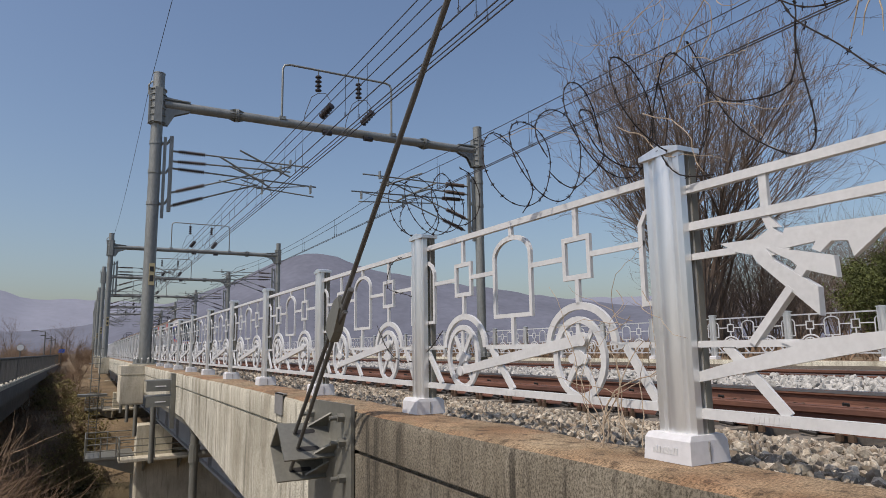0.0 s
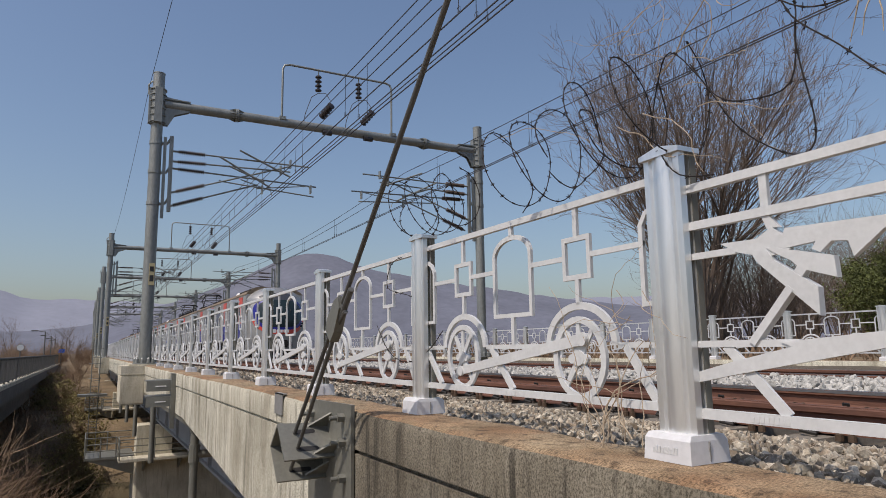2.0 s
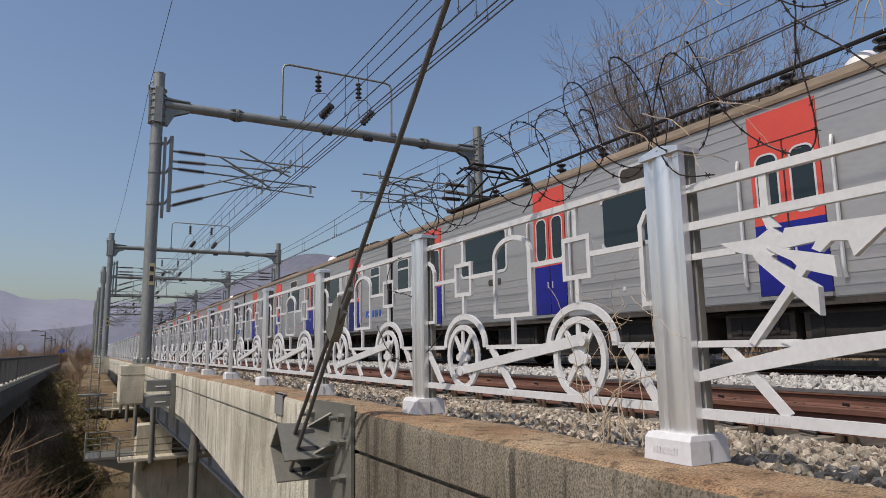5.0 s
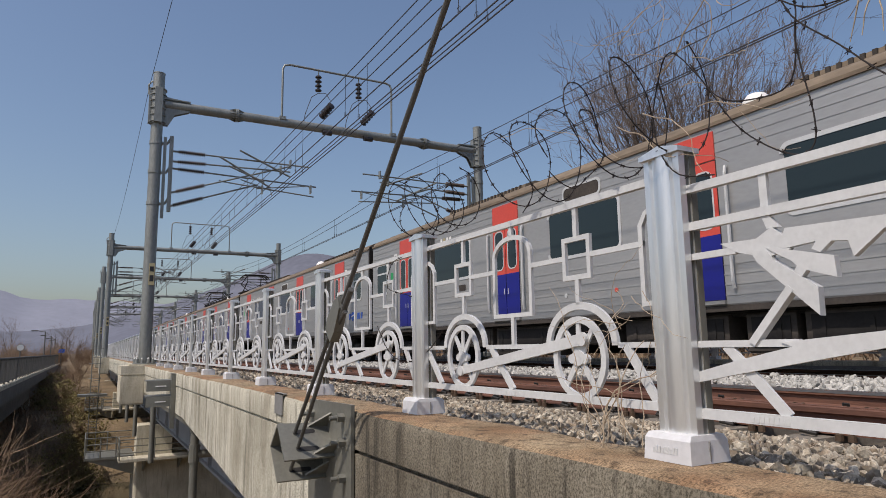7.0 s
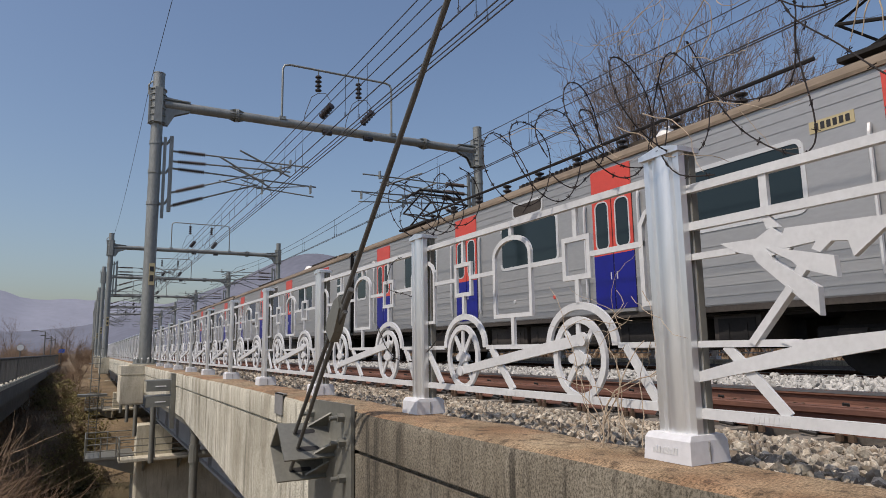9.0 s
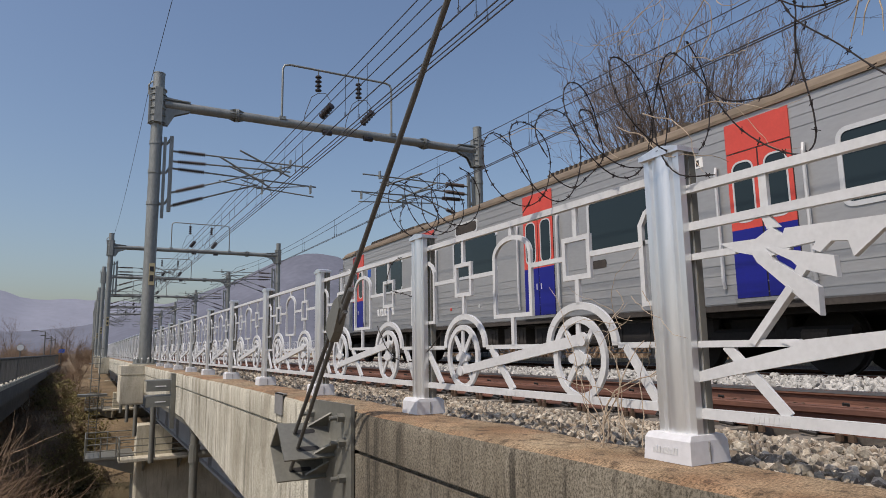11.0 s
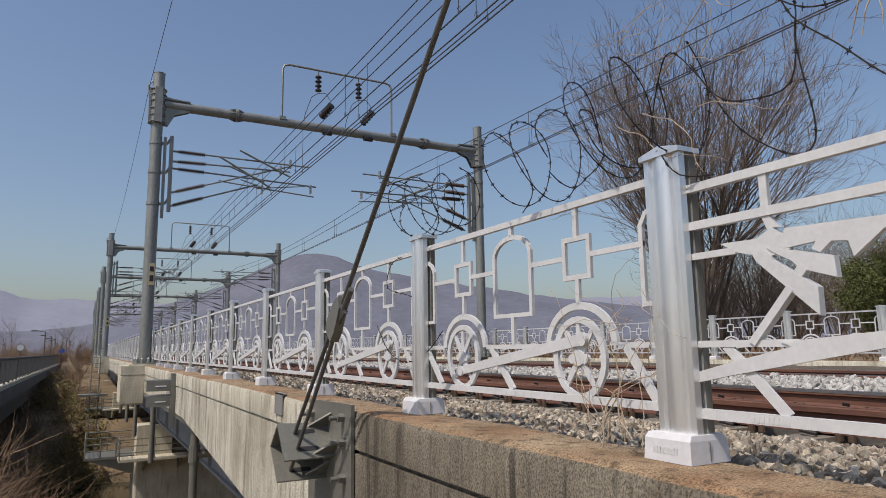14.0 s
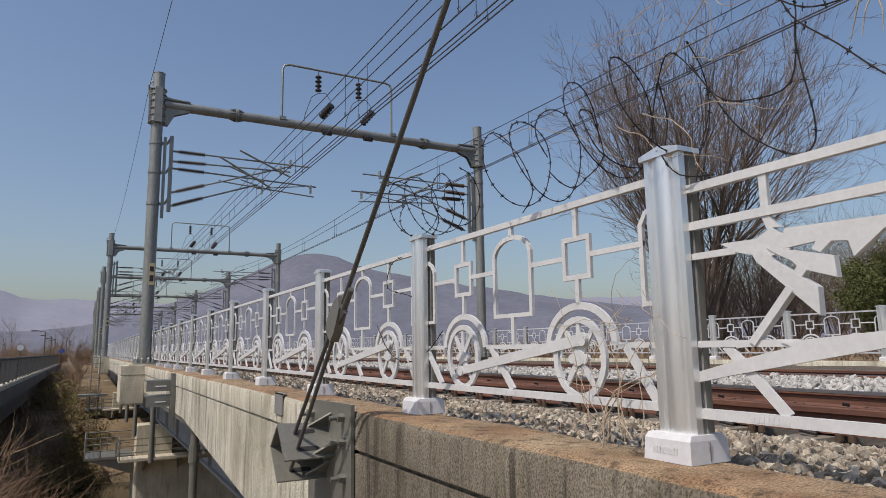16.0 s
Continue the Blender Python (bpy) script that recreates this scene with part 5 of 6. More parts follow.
def build_car(n, lead, panto):
    """One car; its local y runs from its front end back, z from the rail heads up."""
    rnd = random.Random(40 + n)
    what = "driving car" if lead else "pantograph car" if panto else "middle car"
    car = thing("train_car", "stainless commuter train %s with red and blue doors" % what, "train car", (TRACK_X, 0, HEAD_Z), "cars of the train")
    car_body(car, 1.72 if lead else 0.19, 19.81)
    doors = [d + (0.32 if lead else 0) for d in DOORS]
    for s in (-1, 1):
        for d in doors:
            door(car, s, d)
        for a, b in zip(doors, doors[1:]):
            m = (a + b) / 2
            window(car, s, m - 0.98, m + 0.98, 1.98, 2.94)
        if not lead:
            window(car, s, 0.74, 1.51, 1.95, 2.91, split=True)
        window(car, s, 18.68, 19.50, 1.95, 2.91, split=True)
        side_signs(car, s, n, lead)
    roof_units(car, rnd, panto)
    under_gear(car, rnd)
    if lead:
        cab(car)
    else:
        part("gangway", Geo().box(-0.75, 0.75, -0.02, 0.19, 1.0, 3.3), RUBBER, car, "black folding gangway bellows")
    # near-black sheet laid over each coupled end face of the body
    for y0, y1 in ((19.811, 19.83),) if lead else ((0.17, 0.189), (19.811, 19.83)):
        part("end_wall", Geo().box(-HALF + 0.03, HALF - 0.03, y0, y1, FLOOR_Z, SIDE_Z + 0.1), UNDER, car, "near-black panel over the end wall of the car")
    part("end_gangway", Geo().box(-0.75, 0.75, 19.81, 19.98, 1.0, 3.3), RUBBER, car, "black folding gangway bellows")
    return car


TRAIN = [build_car(8 - i, i == 0, i in (1, 5)) for i in range(7)]
TAIL = build_car(1, True, False)


# ---- plants ----
def branch(g, rnd, p, d, length, r, level, spread, up, kids, levels, seg=4):
    """A crooked tapering branch with smaller ones growing from it."""
    pts, rs = [p.copy()], [r]
    q = d.copy()
    for i in range(seg):
        q = (q + Vector([rnd.uniform(-1, 1) for _ in range(3)]) * 0.16 + Vector((0, 0, up))).normalized()
        p = p + q * length / seg
        pts.append(p.copy())
        rs.append(r * (1 - 0.72 * (i + 1) / seg))
    g[0 if level < 2 else 1].tube(pts, rs, 7 if level == 0 else 5 if level == 1 else 3, cap=False)
    if level + 1 < levels:
        for k in range(kids[level]):
            f = rnd.uniform(0.25, 1.0) if level else rnd.uniform(0.3, 1.0)
            i = min(int(f * seg), seg - 1)
            at = pts[i].lerp(pts[i + 1], f * seg - i)
            side = Vector([rnd.uniform(-1, 1) for _ in range(3)])
            nd = ((pts[i + 1] - pts[i]).normalized() + side * spread).normalized()
            branch(g, rnd, at, nd, length * rnd.uniform(0.38, 0.62), max(0.006, rs[i] * 0.55), level + 1, spread, up, kids, levels, seg if level < 2 else 3)


def bare_tree(name, label, at, seed, stems, height, r, kids, spread=0.75, up=0.05, levels=5, lean=0.22, group=""):
    rnd = random.Random(seed)
    t = thing(name, label, "tree", at, group)
    g = (Geo(), Geo())
    for i in range(stems):
        a, q = 2.4 * i, lean * math.sqrt((i + 0.4) / stems)
        d = Vector((q * math.cos(a) + rnd.uniform(-0.06, 0.06), q * math.sin(a) + rnd.uniform(-0.06, 0.06), 1)).normalized()
        branch(g, rnd, Vector((rnd.uniform(-0.3, 0.3), rnd.uniform(-0.3, 0.3), -0.3)), d, height, r, 0, spread, up, kids, levels)
    for n, k, m, lab in (("trunk", 0, BARK, "grey-brown trunk"), ("crown", 1, TWIG, "crown of fine bare twigs")):
        me = bpy.data.meshes.new(n)
        me.from_pydata([tuple(v) for v in g[k].v], [], g[k].f)
        part(n, me, m, t, lab)
    return t


def shrub_mesh(seed, h, stems, kids, lean, r=0.012):
    rnd = random.Random(seed)
    g = Geo()
    for i in range(stems):
        a = rnd.uniform(0, 6.28)
        d = Vector((math.cos(a) * lean * rnd.random(), math.sin(a) * lean * rnd.random(), 1)).normalized()
        branch((g, g), rnd, Vector((math.cos(a) * 0.25 * rnd.random(), math.sin(a) * 0.25 * rnd.random(), -0.1)), d, h * rnd.uniform(0.55, 1.0), r, 1, 0.65, 0.02, (0, kids, 4), 4, 3)
    me = bpy.data.meshes.new("stems")
    me.from_pydata([tuple(v) for v in g.v], [], g.f)
    return me


def leaf_mesh(seed, n, rx, rz, size, flat=1.0):
    """Many small blades in uneven clumps."""
    rnd = random.Random(seed)
    g = Geo()
    clumps = [(Vector([rnd.gauss(0, 0.42), rnd.gauss(0, 0.42), rnd.uniform(-0.9, 1)]), rnd.uniform(0.12, 0.3)) for _ in range(22)]
    for _ in range(n):
        c, w = rnd.choice(clumps)
        taper = 1.0 - 0.35 * max(0, c.z)
        p = Vector(((c.x * taper + rnd.gauss(0, w)) * rx, (c.y * taper + rnd.gauss(0, w)) * rx, (c.z + rnd.gauss(0, w * 0.6)) * rz))
        a, b = Vector([rnd.uniform(-1, 1) for _ in range(3)]).normalized() * size, Vector([rnd.uniform(-1, 1) for _ in range(3)]).normalized() * size * 0.3
        g.add([p - b, p + a * 0.5 - b * 0.2, p + a, p + b], [(0, 1, 2, 3)])
    me = bpy.data.meshes.new("foliage")
    me.from_pydata([tuple(v) for v in g.v], [], g.f)
    return me


def plants():
    bare_tree("spreading_bare_tree", "tall leafless tree with stems fanning out from a low fork", (12.8, 12.5, -0.1), 5, 9, 6.3, 0.10, (9, 6, 5, 3), 0.60, 0.045, 5, 0.44)
    bare_tree("leaning_bare_tree", "leafless tree with several leaning stems beyond the far fence", (14.3, 13.0, -0.1), 11, 3, 5.2, 0.07, (8, 6, 4, 3), 0.62, 0.05, 5, 0.34)
    woods = [shrub_mesh(s, 4.2, 9, 8, 0.5, 0.03) for s in (21, 22, 23)]
    rnd = random.Random(9)
    for i in range(48):
        x = rnd.uniform(16, 36)
        k = rnd.uniform(0.48, 0.88)
        x += 14 if k < 0.63 else 0
        y = (x + 1.655) * k
        t = thing("bare_shrub", "leafless grey-brown shrub in rough ground", "shrub", Matrix.Translation((x, y, 0.1)) @ Matrix.Rotation(rnd.uniform(0, 6), 4, "Z") @ Matrix.Scale(rnd.uniform(0.7, 1.25) * (0.8 + (x - 17) * 0.02), 4), "leafless shrubs beyond the fence")
        part("branchwork", woods[i % 3], TWIG, t)
    pine_l, pine_l2 = leaf_mesh(3, 5200, 1.9, 2.3, 0.24), leaf_mesh(4, 5200, 2.1, 2.0, 0.24)
    for i, (x, y, s, z) in enumerate(((23.5, 13.6, 0.75, 1.1), (25.5, 13.4, 0.8, 1.5), (28.5, 16.6, 0.85, 1.8), (21.5, 11.6, 0.8, 1.2), (31, 16.4, 1.0, 2.4))):
        t = thing("pine_tree", "dark green pine with ragged needle clumps", "tree", (x, y, 0.0), "pines beyond the fence")
        part("trunk", Geo().tube([(0, 0, -0.2), (0.06, 0, z), (0, 0.05, z + 1.9 * s)], [0.13, 0.09, 0.03], 7), BARK, t)
        part("crown", (pine_l, pine_l2)[i % 2], NEEDLE, t, "ragged needle clumps", False, Matrix.Translation((0, 0, z + 0.7)) @ Matrix.Scale(s * 0.68, 4))
    # valley brush
    brush = [shrub_mesh(s, 3.0, 16, 9, 0.8, 0.02) for s in (31, 32, 33)]
    olive = leaf_mesh(8, 1600, 1.3, 0.9, 0.13)
    for i in range(105):
        x, y = rnd.uniform(-11, -0.8), rnd.uniform(44, 125)
        z = ground_height(x, y)
        if y < 72 and rnd.random() < 0.7:
            t = thing("olive_shrub", "low olive-yellow shrub on the stream bank", "shrub", Matrix.Translation((x, y, z)) @ Matrix.Rotation(rnd.uniform(0, 6), 4, "Z") @ Matrix.Scale(rnd.uniform(0.8, 1.5), 4), "low shrubs on the bank")
            part("foliage", olive, OLIVE, t, "small olive leaves", False, Matrix.Translation((0, 0, 0.5)))
            part("branchwork", brush[i % 3], BRUSH, t, "", False, Matrix.Scale(0.4, 4))
        else:
            t = thing("dry_bush", "tangled brown winter bush on the stream bank", "shrub", Matrix.Translation((x, y, z - 0.1)) @ Matrix.Rotation(rnd.uniform(0, 6), 4, "Z") @ Matrix.Scale(rnd.uniform(0.7, 1.3) * (0.75 if y > 90 else 0.7), 4), "dry bushes in the valley")
            part("branchwork", brush[i % 3], BRUSH, t)
    for i in range(20):
        x, y = rnd.uniform(-4.4, -2.3), rnd.uniform(9, 14)
        x -= (y - 8) * 0.06
        t = thing("dry_bush", "pale brown leafless bush on the near bank", "shrub", Matrix.Translation((x, y, ground_height(x, y) - 0.1)) @ Matrix.Rotation(rnd.uniform(0, 6), 4, "Z") @ Matrix.Scale(rnd.uniform(0.52, 0.68) - 0.18 * (x + 3.2), 4), "dry bushes on the near bank")
        part("branchwork", brush[i % 3], BRUSH, t)
    for i, (x, y, h) in enumerate(((-13, 135, 7), (-4.6, 150, 6), (-6.5, 160, 6.5), (-24, 150, 8), (-3.4, 128, 5))):
        bare_tree("small_bare_tree", "small leafless tree on the far bank", (x, y, -1.3), 50 + i, 2, h * 0.8, 0.08, (8, 6, 4), 0.7, 0.06, 4, 0.2, "small bare trees")
    # dry grass on the banks and behind the far fence
    g = Geo()
    for _ in range(9000):
        if rnd.random() < 0.4:
            x, y = rnd.uniform(11.0, 20), rnd.uniform(2, 40)
        else:
            x, y = rnd.uniform(-9, -1.8), rnd.uniform(6, 90)
        z = ground_height(x, y)
        if z < -7.4:
            continue
        h = rnd.uniform(0.25, 0.7)
        a = rnd.uniform(0, 6.28)
        w = Vector((math.cos(a), math.sin(a), 0)) * 0.02
        tip = Vector((x + rnd.uniform(-0.3, 0.3), y + rnd.uniform(-0.3, 0.3), z + h))
        b = Vector((x, y, z - 0.05))
        g.add([b - w, b + w, b.lerp(tip, 0.6) + w * 0.6 + Vector((0, 0, 0.05)), tip], [(0, 1, 2, 3)])
    me = bpy.data.meshes.new("dry_grass")
    me.from_pydata([tuple(v) for v in g.v], [], g.f)
    me.materials.append(BRUSH)
    tagged(new("dry_grass", me), "dry straw-coloured grass blades on the banks", "grass", kind="stuff")


plants()


# ---- barbed wire and vines on the fence ----
def strand(g, barbs, rnd, pts, r=0.0023, gap=0.06):
    """Two twisted wires along a smooth line, with barbs."""
    fine = []
    P = [Vector(p) for p in pts]
    for i in range(len(P) - 1):
        a, b, c, d = P[max(i - 1, 0)], P[i], P[i + 1], P[min(i + 2, len(P) - 1)]
        for k in range(4):
            f = k / 4
            fine.append(0.5 * ((2 * b) + (c - a) * f + (2 * a - 5 * b + 4 * c - d) * f * f + (3 * b - a - 3 * c + d) * f ** 3))
    fine.append(P[-1])
    g.tube(fine, r, 5)
    run = 0.0
    for p, q in zip(fine, fine[1:]):
        run += (q - p).length
        if run > gap:
            run = 0.0
            t = (q - p).normalized()
            for _ in range(2):
                o = t.cross(Vector([rnd.uniform(-1, 1) for _ in range(3)])).normalized()
                barbs.tube([q - o * 0.011 + t * 0.004, q, q + o * 0.011 - t * 0.004], 0.0014, 3)
            barbs.tube([q - t * 0.007, q + t * 0.007], r * 1.5, 5)


def barbed_wire():
    rnd = random.Random(17)
    t = thing("barbed_wire_coil", "rusty barbed wire coil slumped along the fence top", "barbed wire", (0, 0, 0))

    def coil(n, y0, y1, zc0, zc1, r0, r1, turns, ph, xo=0.0, squash=1.0):
        pts = []
        k = int(turns * 14)
        for i in range(k + 1):
            f = i / k
            a = ph + f * turns * 2 * math.pi
            j = 0.22 * noise.noise((f * turns * 1.3, n, 0.5))
            r = (r0 + (r1 - r0) * f) * (1 + j)
            pts.append((xo + r * math.cos(a) * 0.85 + 0.03 * noise.noise((f * 9, n, 2)), y0 + (y1 - y0) * (f + 0.06 * noise.noise((f * turns, n, 8))) + 0.5 * r * math.sin(a + 0.6) * 0.5, zc0 + (zc1 - zc0) * f + r * math.sin(a) * squash + 0.03 * noise.noise((f * 7, n, 4))))
        g, b = Geo(), Geo()
        strand(g, b, rnd, pts)
        w = part("coil", g, BARB, t, "rusty twisted wire")
        tagged(part("barbing", b, BARB, w, "short pointed barbs"), kind="stuff")

    coil(1, 3.55, 2.80, 1.18, 1.12, 0.15, 0.16, 3.2, 0.3)
    coil(2, 3.45, 2.85, 1.08, 1.10, 0.12, 0.12, 2.3, 2.0, 0.02)
    coil(3, 2.45, 1.95, 1.17, 1.13, 0.17, 0.18, 2.4, 1.0)
    coil(4, 1.95, 1.35, 1.18, 1.15, 0.22, 0.21, 2.2, 0.0)
    coil(6, 2.05, 1.55, 1.10, 1.14, 0.13, 0.17, 1.6, 3.6, 0.03)

    def lone(pts):
        g, b = Geo(), Geo()
        strand(g, b, rnd, pts)
        w = part("strand", g, BARB, t, "loose strand of barbed wire")
        tagged(part("barbing", b, BARB, w, "short pointed barbs"), kind="stuff")

    lone([(0.0, 1.08, 1.38), (0.0, 1.04, 1.30), (0.0, 1.0, 1.22), (0.0, 0.90, 1.11), (0.0, 0.80, 0.99), (0.01, 0.7, 0.9)])
    lone([(0.02, 1.02, 1.36), (0.0, 1.0, 1.25), (0.0, 1.01, 1.18), (0.0, 1.0, 1.08), (0.0, 0.98, 0.95), (0.0, 0.985, 0.87), (0.0, 1.03, 0.85), (0.0, 1.12, 0.90), (0.0, 1.22, 1.0), (-0.02, 1.31, 1.17), (-0.02, 1.42, 1.30), (0.0, 1.5, 1.22), (0.0, 1.56, 1.0)])
    lone([(0.01, 1.01, 1.22), (0.01, 1.04, 1.06), (0.0, 1.16, 1.05), (0.0, 1.27, 1.10), (0.0, 1.36, 1.24)])
    lone([(0.0, 1.10, 1.36), (0.0, 0.98, 1.25), (0.0, 0.86, 1.22), (0.0, 0.74, 1.24)])
    lone([(-0.03, 1.5, 1.12), (-0.045, 1.47, 0.98), (-0.04, 1.40, 0.88), (0.0, 1.3, 0.86)])
    lone([(0.0, 3.5, 0.90), (-0.04, 3.62, 0.86), (-0.05, 3.66, 0.72), (-0.02, 3.45, 0.66), (0.0, 3.3, 0.62)])
    lone([(-0.02, 3.9, 0.50), (-0.03, 3.7, 0.34), (-0.03, 3.45, 0.27), (-0.02, 3.2, 0.33), (0.0, 3.05, 0.44)])
    lone([(-0.04, 2.45, 1.33), (-0.02, 2.3, 1.2), (0.0, 2.22, 1.02), (0.0, 2.3, 0.93)])


barbed_wire()


def vines():
    rnd = random.Random(23)
    t = thing("dry_vine", "pale dry vine stems tangled on the fence and wire", "vine", (0, 0, 0))

    def stem(p, d, n, step, r, pull):
        p, d = Vector(p), Vector(d).normalized()
        pts = [p.copy()]
        for _ in range(n):
            d = (d + Vector((rnd.uniform(-0.25, 0.25), rnd.uniform(-0.5, 0.5), rnd.uniform(-0.45, 0.45))) + Vector(pull)).normalized()
            p = p + d * step
            p.x = max(-0.1, min(0.12, p.x))
            pts.append(p.copy())
        part("stem", Geo().tube(pts, r * 0.75, 5, r * 0.3), VINE, t)

    for i in range(11):
        stem((rnd.uniform(-0.09, -0.03), 1.72 + rnd.uniform(-0.15, 0.12), rnd.uniform(0.0, 0.05)), (0, rnd.uniform(-0.3, 0.5), 1), rnd.randint(9, 18), 0.035, rnd.uniform(0.0025, 0.0045), (0, rnd.uniform(-0.05, 0.05), 0.07))
    for i in range(9):
        stem((rnd.uniform(-0.06, 0.0), 1.68 + rnd.uniform(-0.1, 0.1), rnd.uniform(0.35, 0.55)), (0, rnd.uniform(-1, 1), rnd.uniform(-0.6, 0.4)), rnd.randint(6, 12), 0.03, 0.002, (0, 0, 0))
    for i in range(14):
        stem((rnd.uniform(-0.1, 0.05), rnd.uniform(1.25, 1.65), rnd.uniform(1.05, 1.45)), (0, rnd.uniform(-1, 1), rnd.uniform(-0.3, 0.7)), rnd.randint(8, 16), 0.03, rnd.uniform(0.0015, 0.003), (0, rnd.uniform(-0.08, 0.08), 0.02))
    stem((0.0, 2.45, 1.32), (0, -1, 0.05), 20, 0.045, 0.0022, (0, -0.35, -0.02))
    stem((0.0, 1.5, 1.25), (0, -0.6, 0.9), 14, 0.04, 0.004, (0, -0.3, 0.12))
    for y in (0.78, 0.83, 0.8):
        stem((0.0, y, 1.22), (0, 0.1, -1), 5, 0.025, 0.0035, (0, 0, -0.4))
    stem((-0.22, 1.85, -0.06), (0, 0.1, 1), 10, 0.03, 0.003, (0.02, 0, 0.3))


vines()


# ---- valley on the other side: road bridge, lamps, walkways ----
def road_bridge():
    x, y0, y1 = -4.6, 28.5, 104.0
    t = thing("road_bridge", "grey road bridge beside the railway with a mesh railing", "bridge", (x, 0, -1.05))
    part("deck", Geo().box(-9, 0, y0, y1, -0.75, -0.1), ROAD, t, "grey deck edge")
    part("girder", Geo().box(-1.2, -0.6, y0, y1, -2.0, -0.75).box(-7.5, -6.9, y0, y1, -2.0, -0.75), ROAD, t)
    part("kerb", Geo().box(-0.3, 0.02, y0, y1, -0.1, 0.08), CONC, t)
    part("top_rail", Geo().tube([(-0.12, y0, 1.2), (-0.12, y1, 1.2)], 0.05, 8), ROAD, t)
    part("bottom_rail", Geo().box(-0.15, -0.09, y0, y1, 0.16, 0.2), ROAD, t)
    y = 29.0
    post = Geo().box(-0.16, -0.08, -0.05, 0.05, 0.0, 1.2).mesh("post")
    while y < y1:
        part("post", post, ROAD, t, "", False, Matrix.Translation((0, y, 0)))
        y += 2.0
    mesh = Geo()
    y = 28.6
    while y < 92:
        mesh.box(-0.125, -0.115, y, y + 0.035, 0.2, 1.16)
        y += 0.14
    tagged(part("railing_mesh", mesh, ROAD, t, "close grey railing bars"), kind="stuff")
    for y in (38, 62, 94):
        part("pier", Geo().box(-7.6, -0.7, y - 0.8, y + 0.8, -8, -2.0), CONC, t, "concrete pier")
    for y in (76, 96, 114, 132):
        lamp = thing("street_lamp", "grey street lamp with a short arm", "street lamp", (x - 0.6 - (y - 76) * 0.012, y, -1.1), "street lamps on the road bridge")
        part("pole", Geo().tube([(0, 0, 0), (0, 0, 3.6)], [0.07, 0.05], 8), ROAD, lamp)
        part("arm", Geo().tube([(0, 0, 3.55), (-0.7, 0, 3.68)], 0.03, 6), ROAD, lamp)
        part("head", Geo().box(-1.2, -0.6, -0.1, 0.1, 3.62, 3.74, None, 0.03), ROAD, lamp)
    sg = thing("round_road_sign", "round white road sign on a post", "road sign", (x - 0.7, 50, -1.1))
    part("post", Geo().tube([(0, 0, 0), (0, 0, 1.75)], 0.04, 8), ROAD, sg)
    part("disc", Geo().tube([(0, -0.05, 1.85), (0, -0.02, 1.85)], 0.21, 20), SIGNW, sg)
    part("ring", Geo().strip([(p[0], p[1]) for p in arc(0, 1.85, 0.19, 0.19, 0, 360, 20)[:-1]], [(p[0], p[1]) for p in arc(0, 1.85, 0.21, 0.21, 0, 360, 20)[:-1]], -0.01, 0.0, True).mesh("ring"), GREY_P, sg, "", False, Matrix.Translation((0, -0.06, 0)) @ Matrix.Rotation(math.pi / 2, 4, "Z"))
    bs = thing("blue_direction_sign", "small blue direction sign on a post", "road sign", (-4.4, 100, -1.1))
    part("post", Geo().tube([(0, 0, 0), (0, 0, 2.6)], 0.06, 8), ROAD, bs)
    part("panel", Geo().box(-0.3, 0.4, -0.06, -0.02, 1.5, 2.0), SIGNB, bs, "blue sheet")


road_bridge()


def walkway(y):
    """A small steel platform with tube railings round the head of a pier."""
    t = thing("inspection_walkway", "grey steel inspection platform with tube railings at a pier", "walkway", (0.0, y, -3.72), "inspection platforms")
    part("grating", Geo().box(-1.45, 0.32, 0.2, 2.4, -0.09, 0.0), STEEL, t, "side platform")
    part("front_grating", Geo().box(-0.3, 2.2, -1.0, -0.02, -0.09, 0.0), CONC_PALE, t, "pale front platform")
    for ya in (0.3, 2.2):
        part("bearer", Geo().prism([(-1.4, -0.09), (0.33, -0.09), (0.33, -0.75)], ya, ya + 0.1, None, lambda p, d: (p[0], d, p[1])), STEEL, t)
    for x in (0.6, 1.9):
        part("bearer", Geo().prism([(-0.95, -0.09), (-0.0, -0.09), (-0.0, -0.6)], x, x + 0.08), STEEL, t)
    for z in (0.25, 0.5, 0.75):
        part("rail", Geo().tube([(-0.35, 0.22, z), (-1.43, 0.22, z), (-1.43, 2.38, z), (0.3, 2.38, z)], 0.022, 6), STEEL, t)
        part("rail", Geo().tube([(-0.28, 0.1, z), (-0.28, -0.98, z), (0.95, -0.98, z), (2.18, -0.98, z)], 0.022, 6), STEEL, t)
    for x, yy in ((-1.43, 0.22), (-0.9, 0.22), (-0.35, 0.22), (-1.43, 1.3), (-1.43, 2.38), (-0.6, 2.38), (-0.28, -0.98), (0.95, -0.98), (2.18, -0.98), (-0.28, 0.1)):
        part("post", Geo().tube([(x, yy, 0), (x, yy, 0.75)], 0.026, 6), STEEL, t)


for wy in (29.5, 55.0):
    walkway(wy)


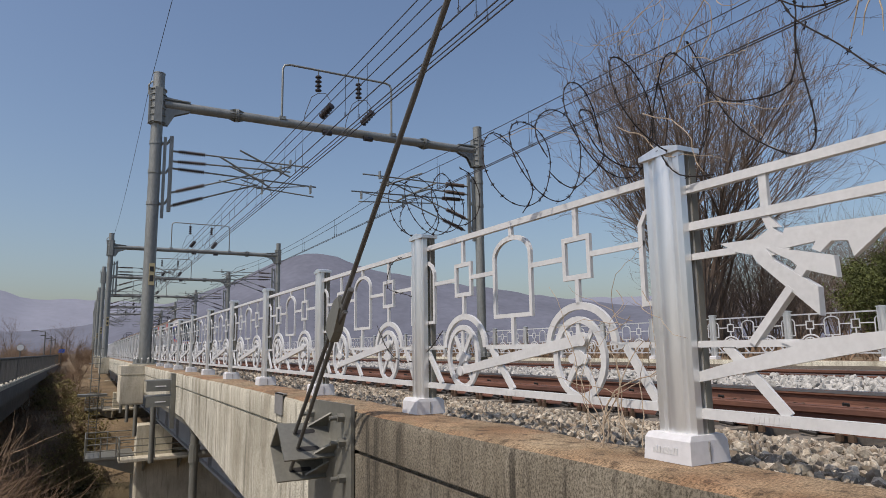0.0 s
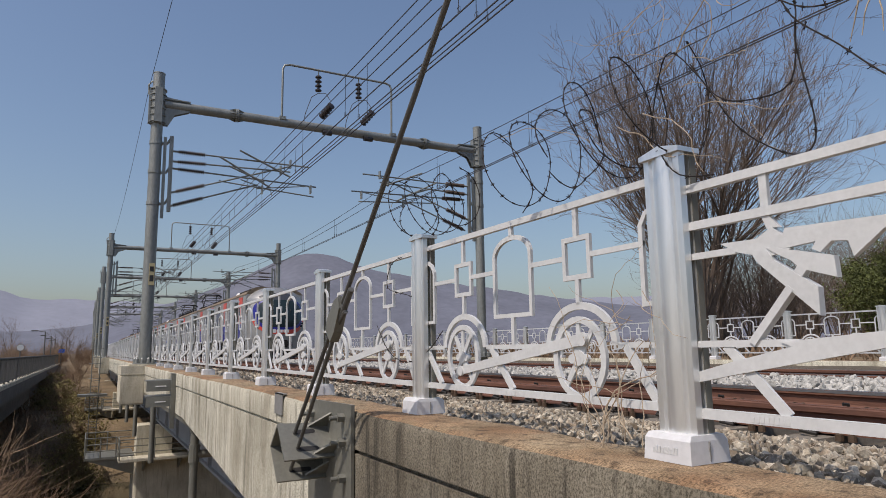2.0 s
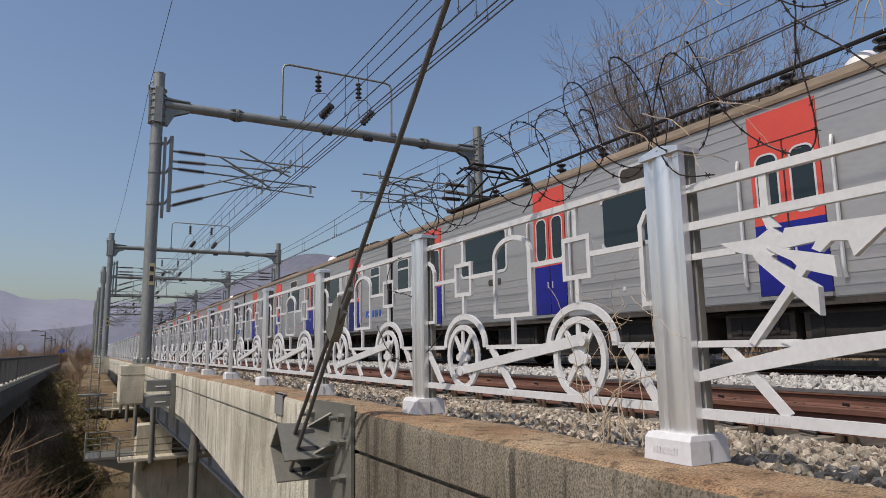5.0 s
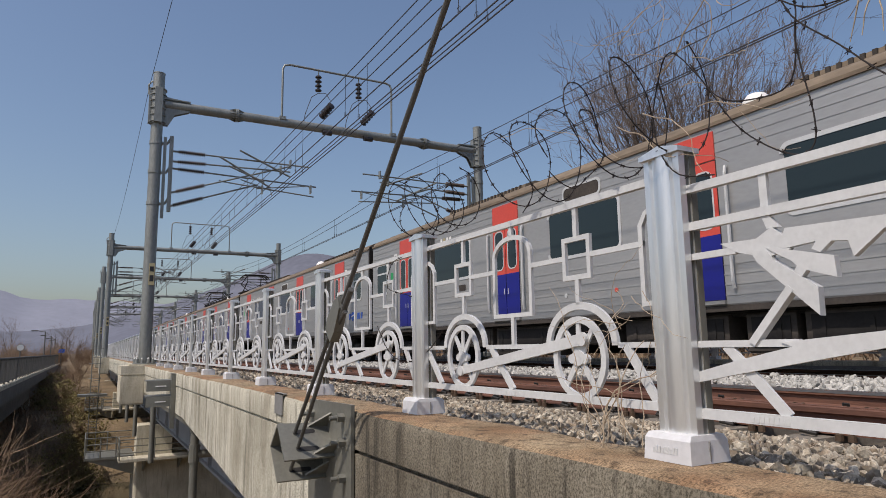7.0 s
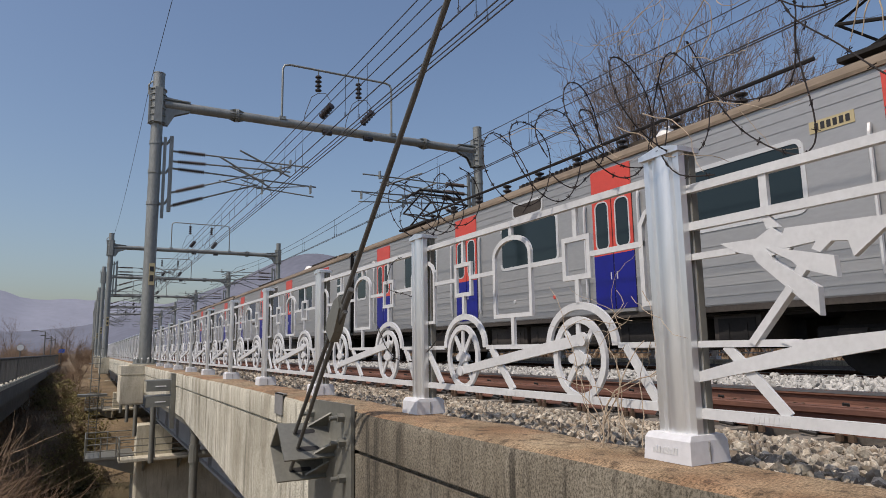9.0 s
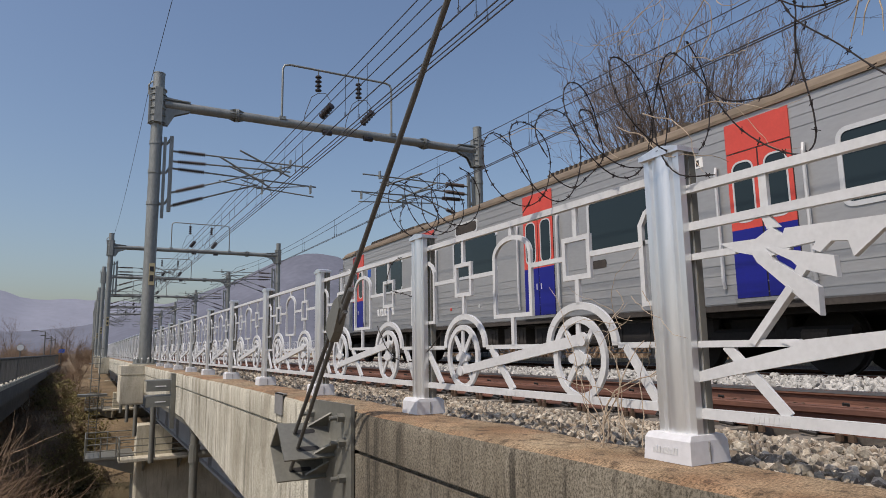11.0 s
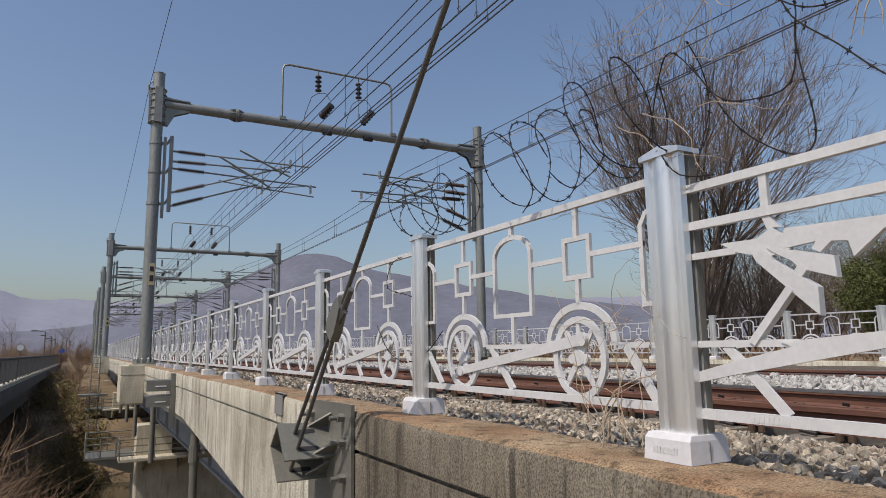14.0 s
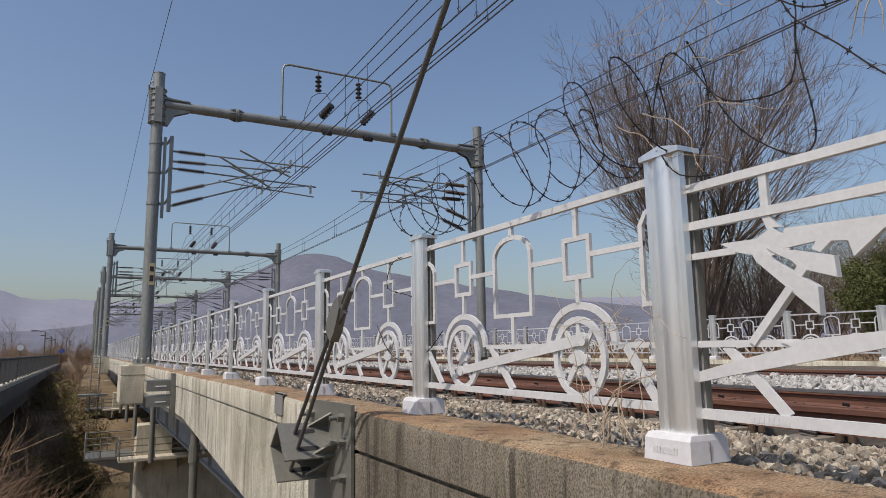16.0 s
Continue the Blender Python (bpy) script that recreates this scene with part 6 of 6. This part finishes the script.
def pipes():
    for y, x, z0, z1, r in ((10.9, -0.30, -7.0, -0.75, 0.06), (16.7, -0.40, -2.14, -0.74, 0.06), (22.3, -0.40, -2.16, -0.74, 0.06), (26.7, -0.40, -2.14, -0.74, 0.06), (31.3, -0.40, -2.15, -0.74, 0.06)):
        t = thing("drain_pipe", "grey vertical drain pipe below the bridge edge", "drain pipe", (x + 0.2, y, 0), "drain pipes")
        part("pipe", Geo().tube([(0, 0, z1 + 0.05), (0, 0, z0)], r, 12), STEEL, t, "", True)
        part("collar", Geo().tube([(0, 0, z1 - 0.12), (0, 0, z1 - 0.02)], r + 0.015, 12), STEEL, t)
    t = thing("branch_pipe", "grey branch pipe from the girder to a drain pipe", "drain pipe", (-0.1, 10.9, -1.2))
    part("pipe", Geo().tube([(0.05, 0, 0.0), (1.2, 0, -0.05)], 0.06, 12), STEEL, t, "", True)
    part("tee", Geo().tube([(0, 0, -0.12), (0, 0, 0.14)], 0.08, 12), STEEL, t)
    lad = thing("caged_ladder", "thin grey steel ladder with safety hoops at a mast", "ladder", (-1.0, 46.2, -6.2))
    for s in (-0.22, 0.22):
        part("stile", Geo().tube([(s, 0, 0), (s, 0, 7.4)], 0.03, 6), STEEL, lad)
    for i in range(20):
        part("rung", Geo().tube([(-0.22, 0, 0.3 + i * 0.35), (0.22, 0, 0.3 + i * 0.35)], 0.015, 5), STEEL, lad)
    for i in range(6):
        part("hoop", Geo().tube([(-0.22 - 0.13 * math.sin(math.pi * k / 8) * 0 + 0.0 + 0.36 * (-math.cos(math.pi * k / 8)) + 0.22, -0.65 * math.sin(math.pi * k / 8), 2.3 + i * 0.9) for k in range(9)], 0.018, 5), STEEL, lad)
    part("landing", Geo().box(-0.9, 0.7, -0.7, 0.5, 3.95, 4.05), STEEL, lad)


pipes()


# ---- movement ----
def motions():
    """The train runs past, easing off a little towards the end."""
    way = lambda t: SPEED * t - BRAKE * max(0.0, min(t, 12.0) - 7.9) ** 2 - 2 * BRAKE * 4.1 * max(0.0, t - 12.0)
    back = Matrix.Rotation(math.pi, 4, "Z")
    for i, car in enumerate(TRAIN + [TAIL]):
        y = FRONT_0 + CAR * (i if car is not TAIL else 8)
        turn = back if car is TAIL else Matrix.Identity(4)
        walk(car, [(t * 0.5, Matrix.Translation((TRACK_X, y - way(t * 0.5), HEAD_Z)) @ turn) for t in range(0, 33)])



motions()
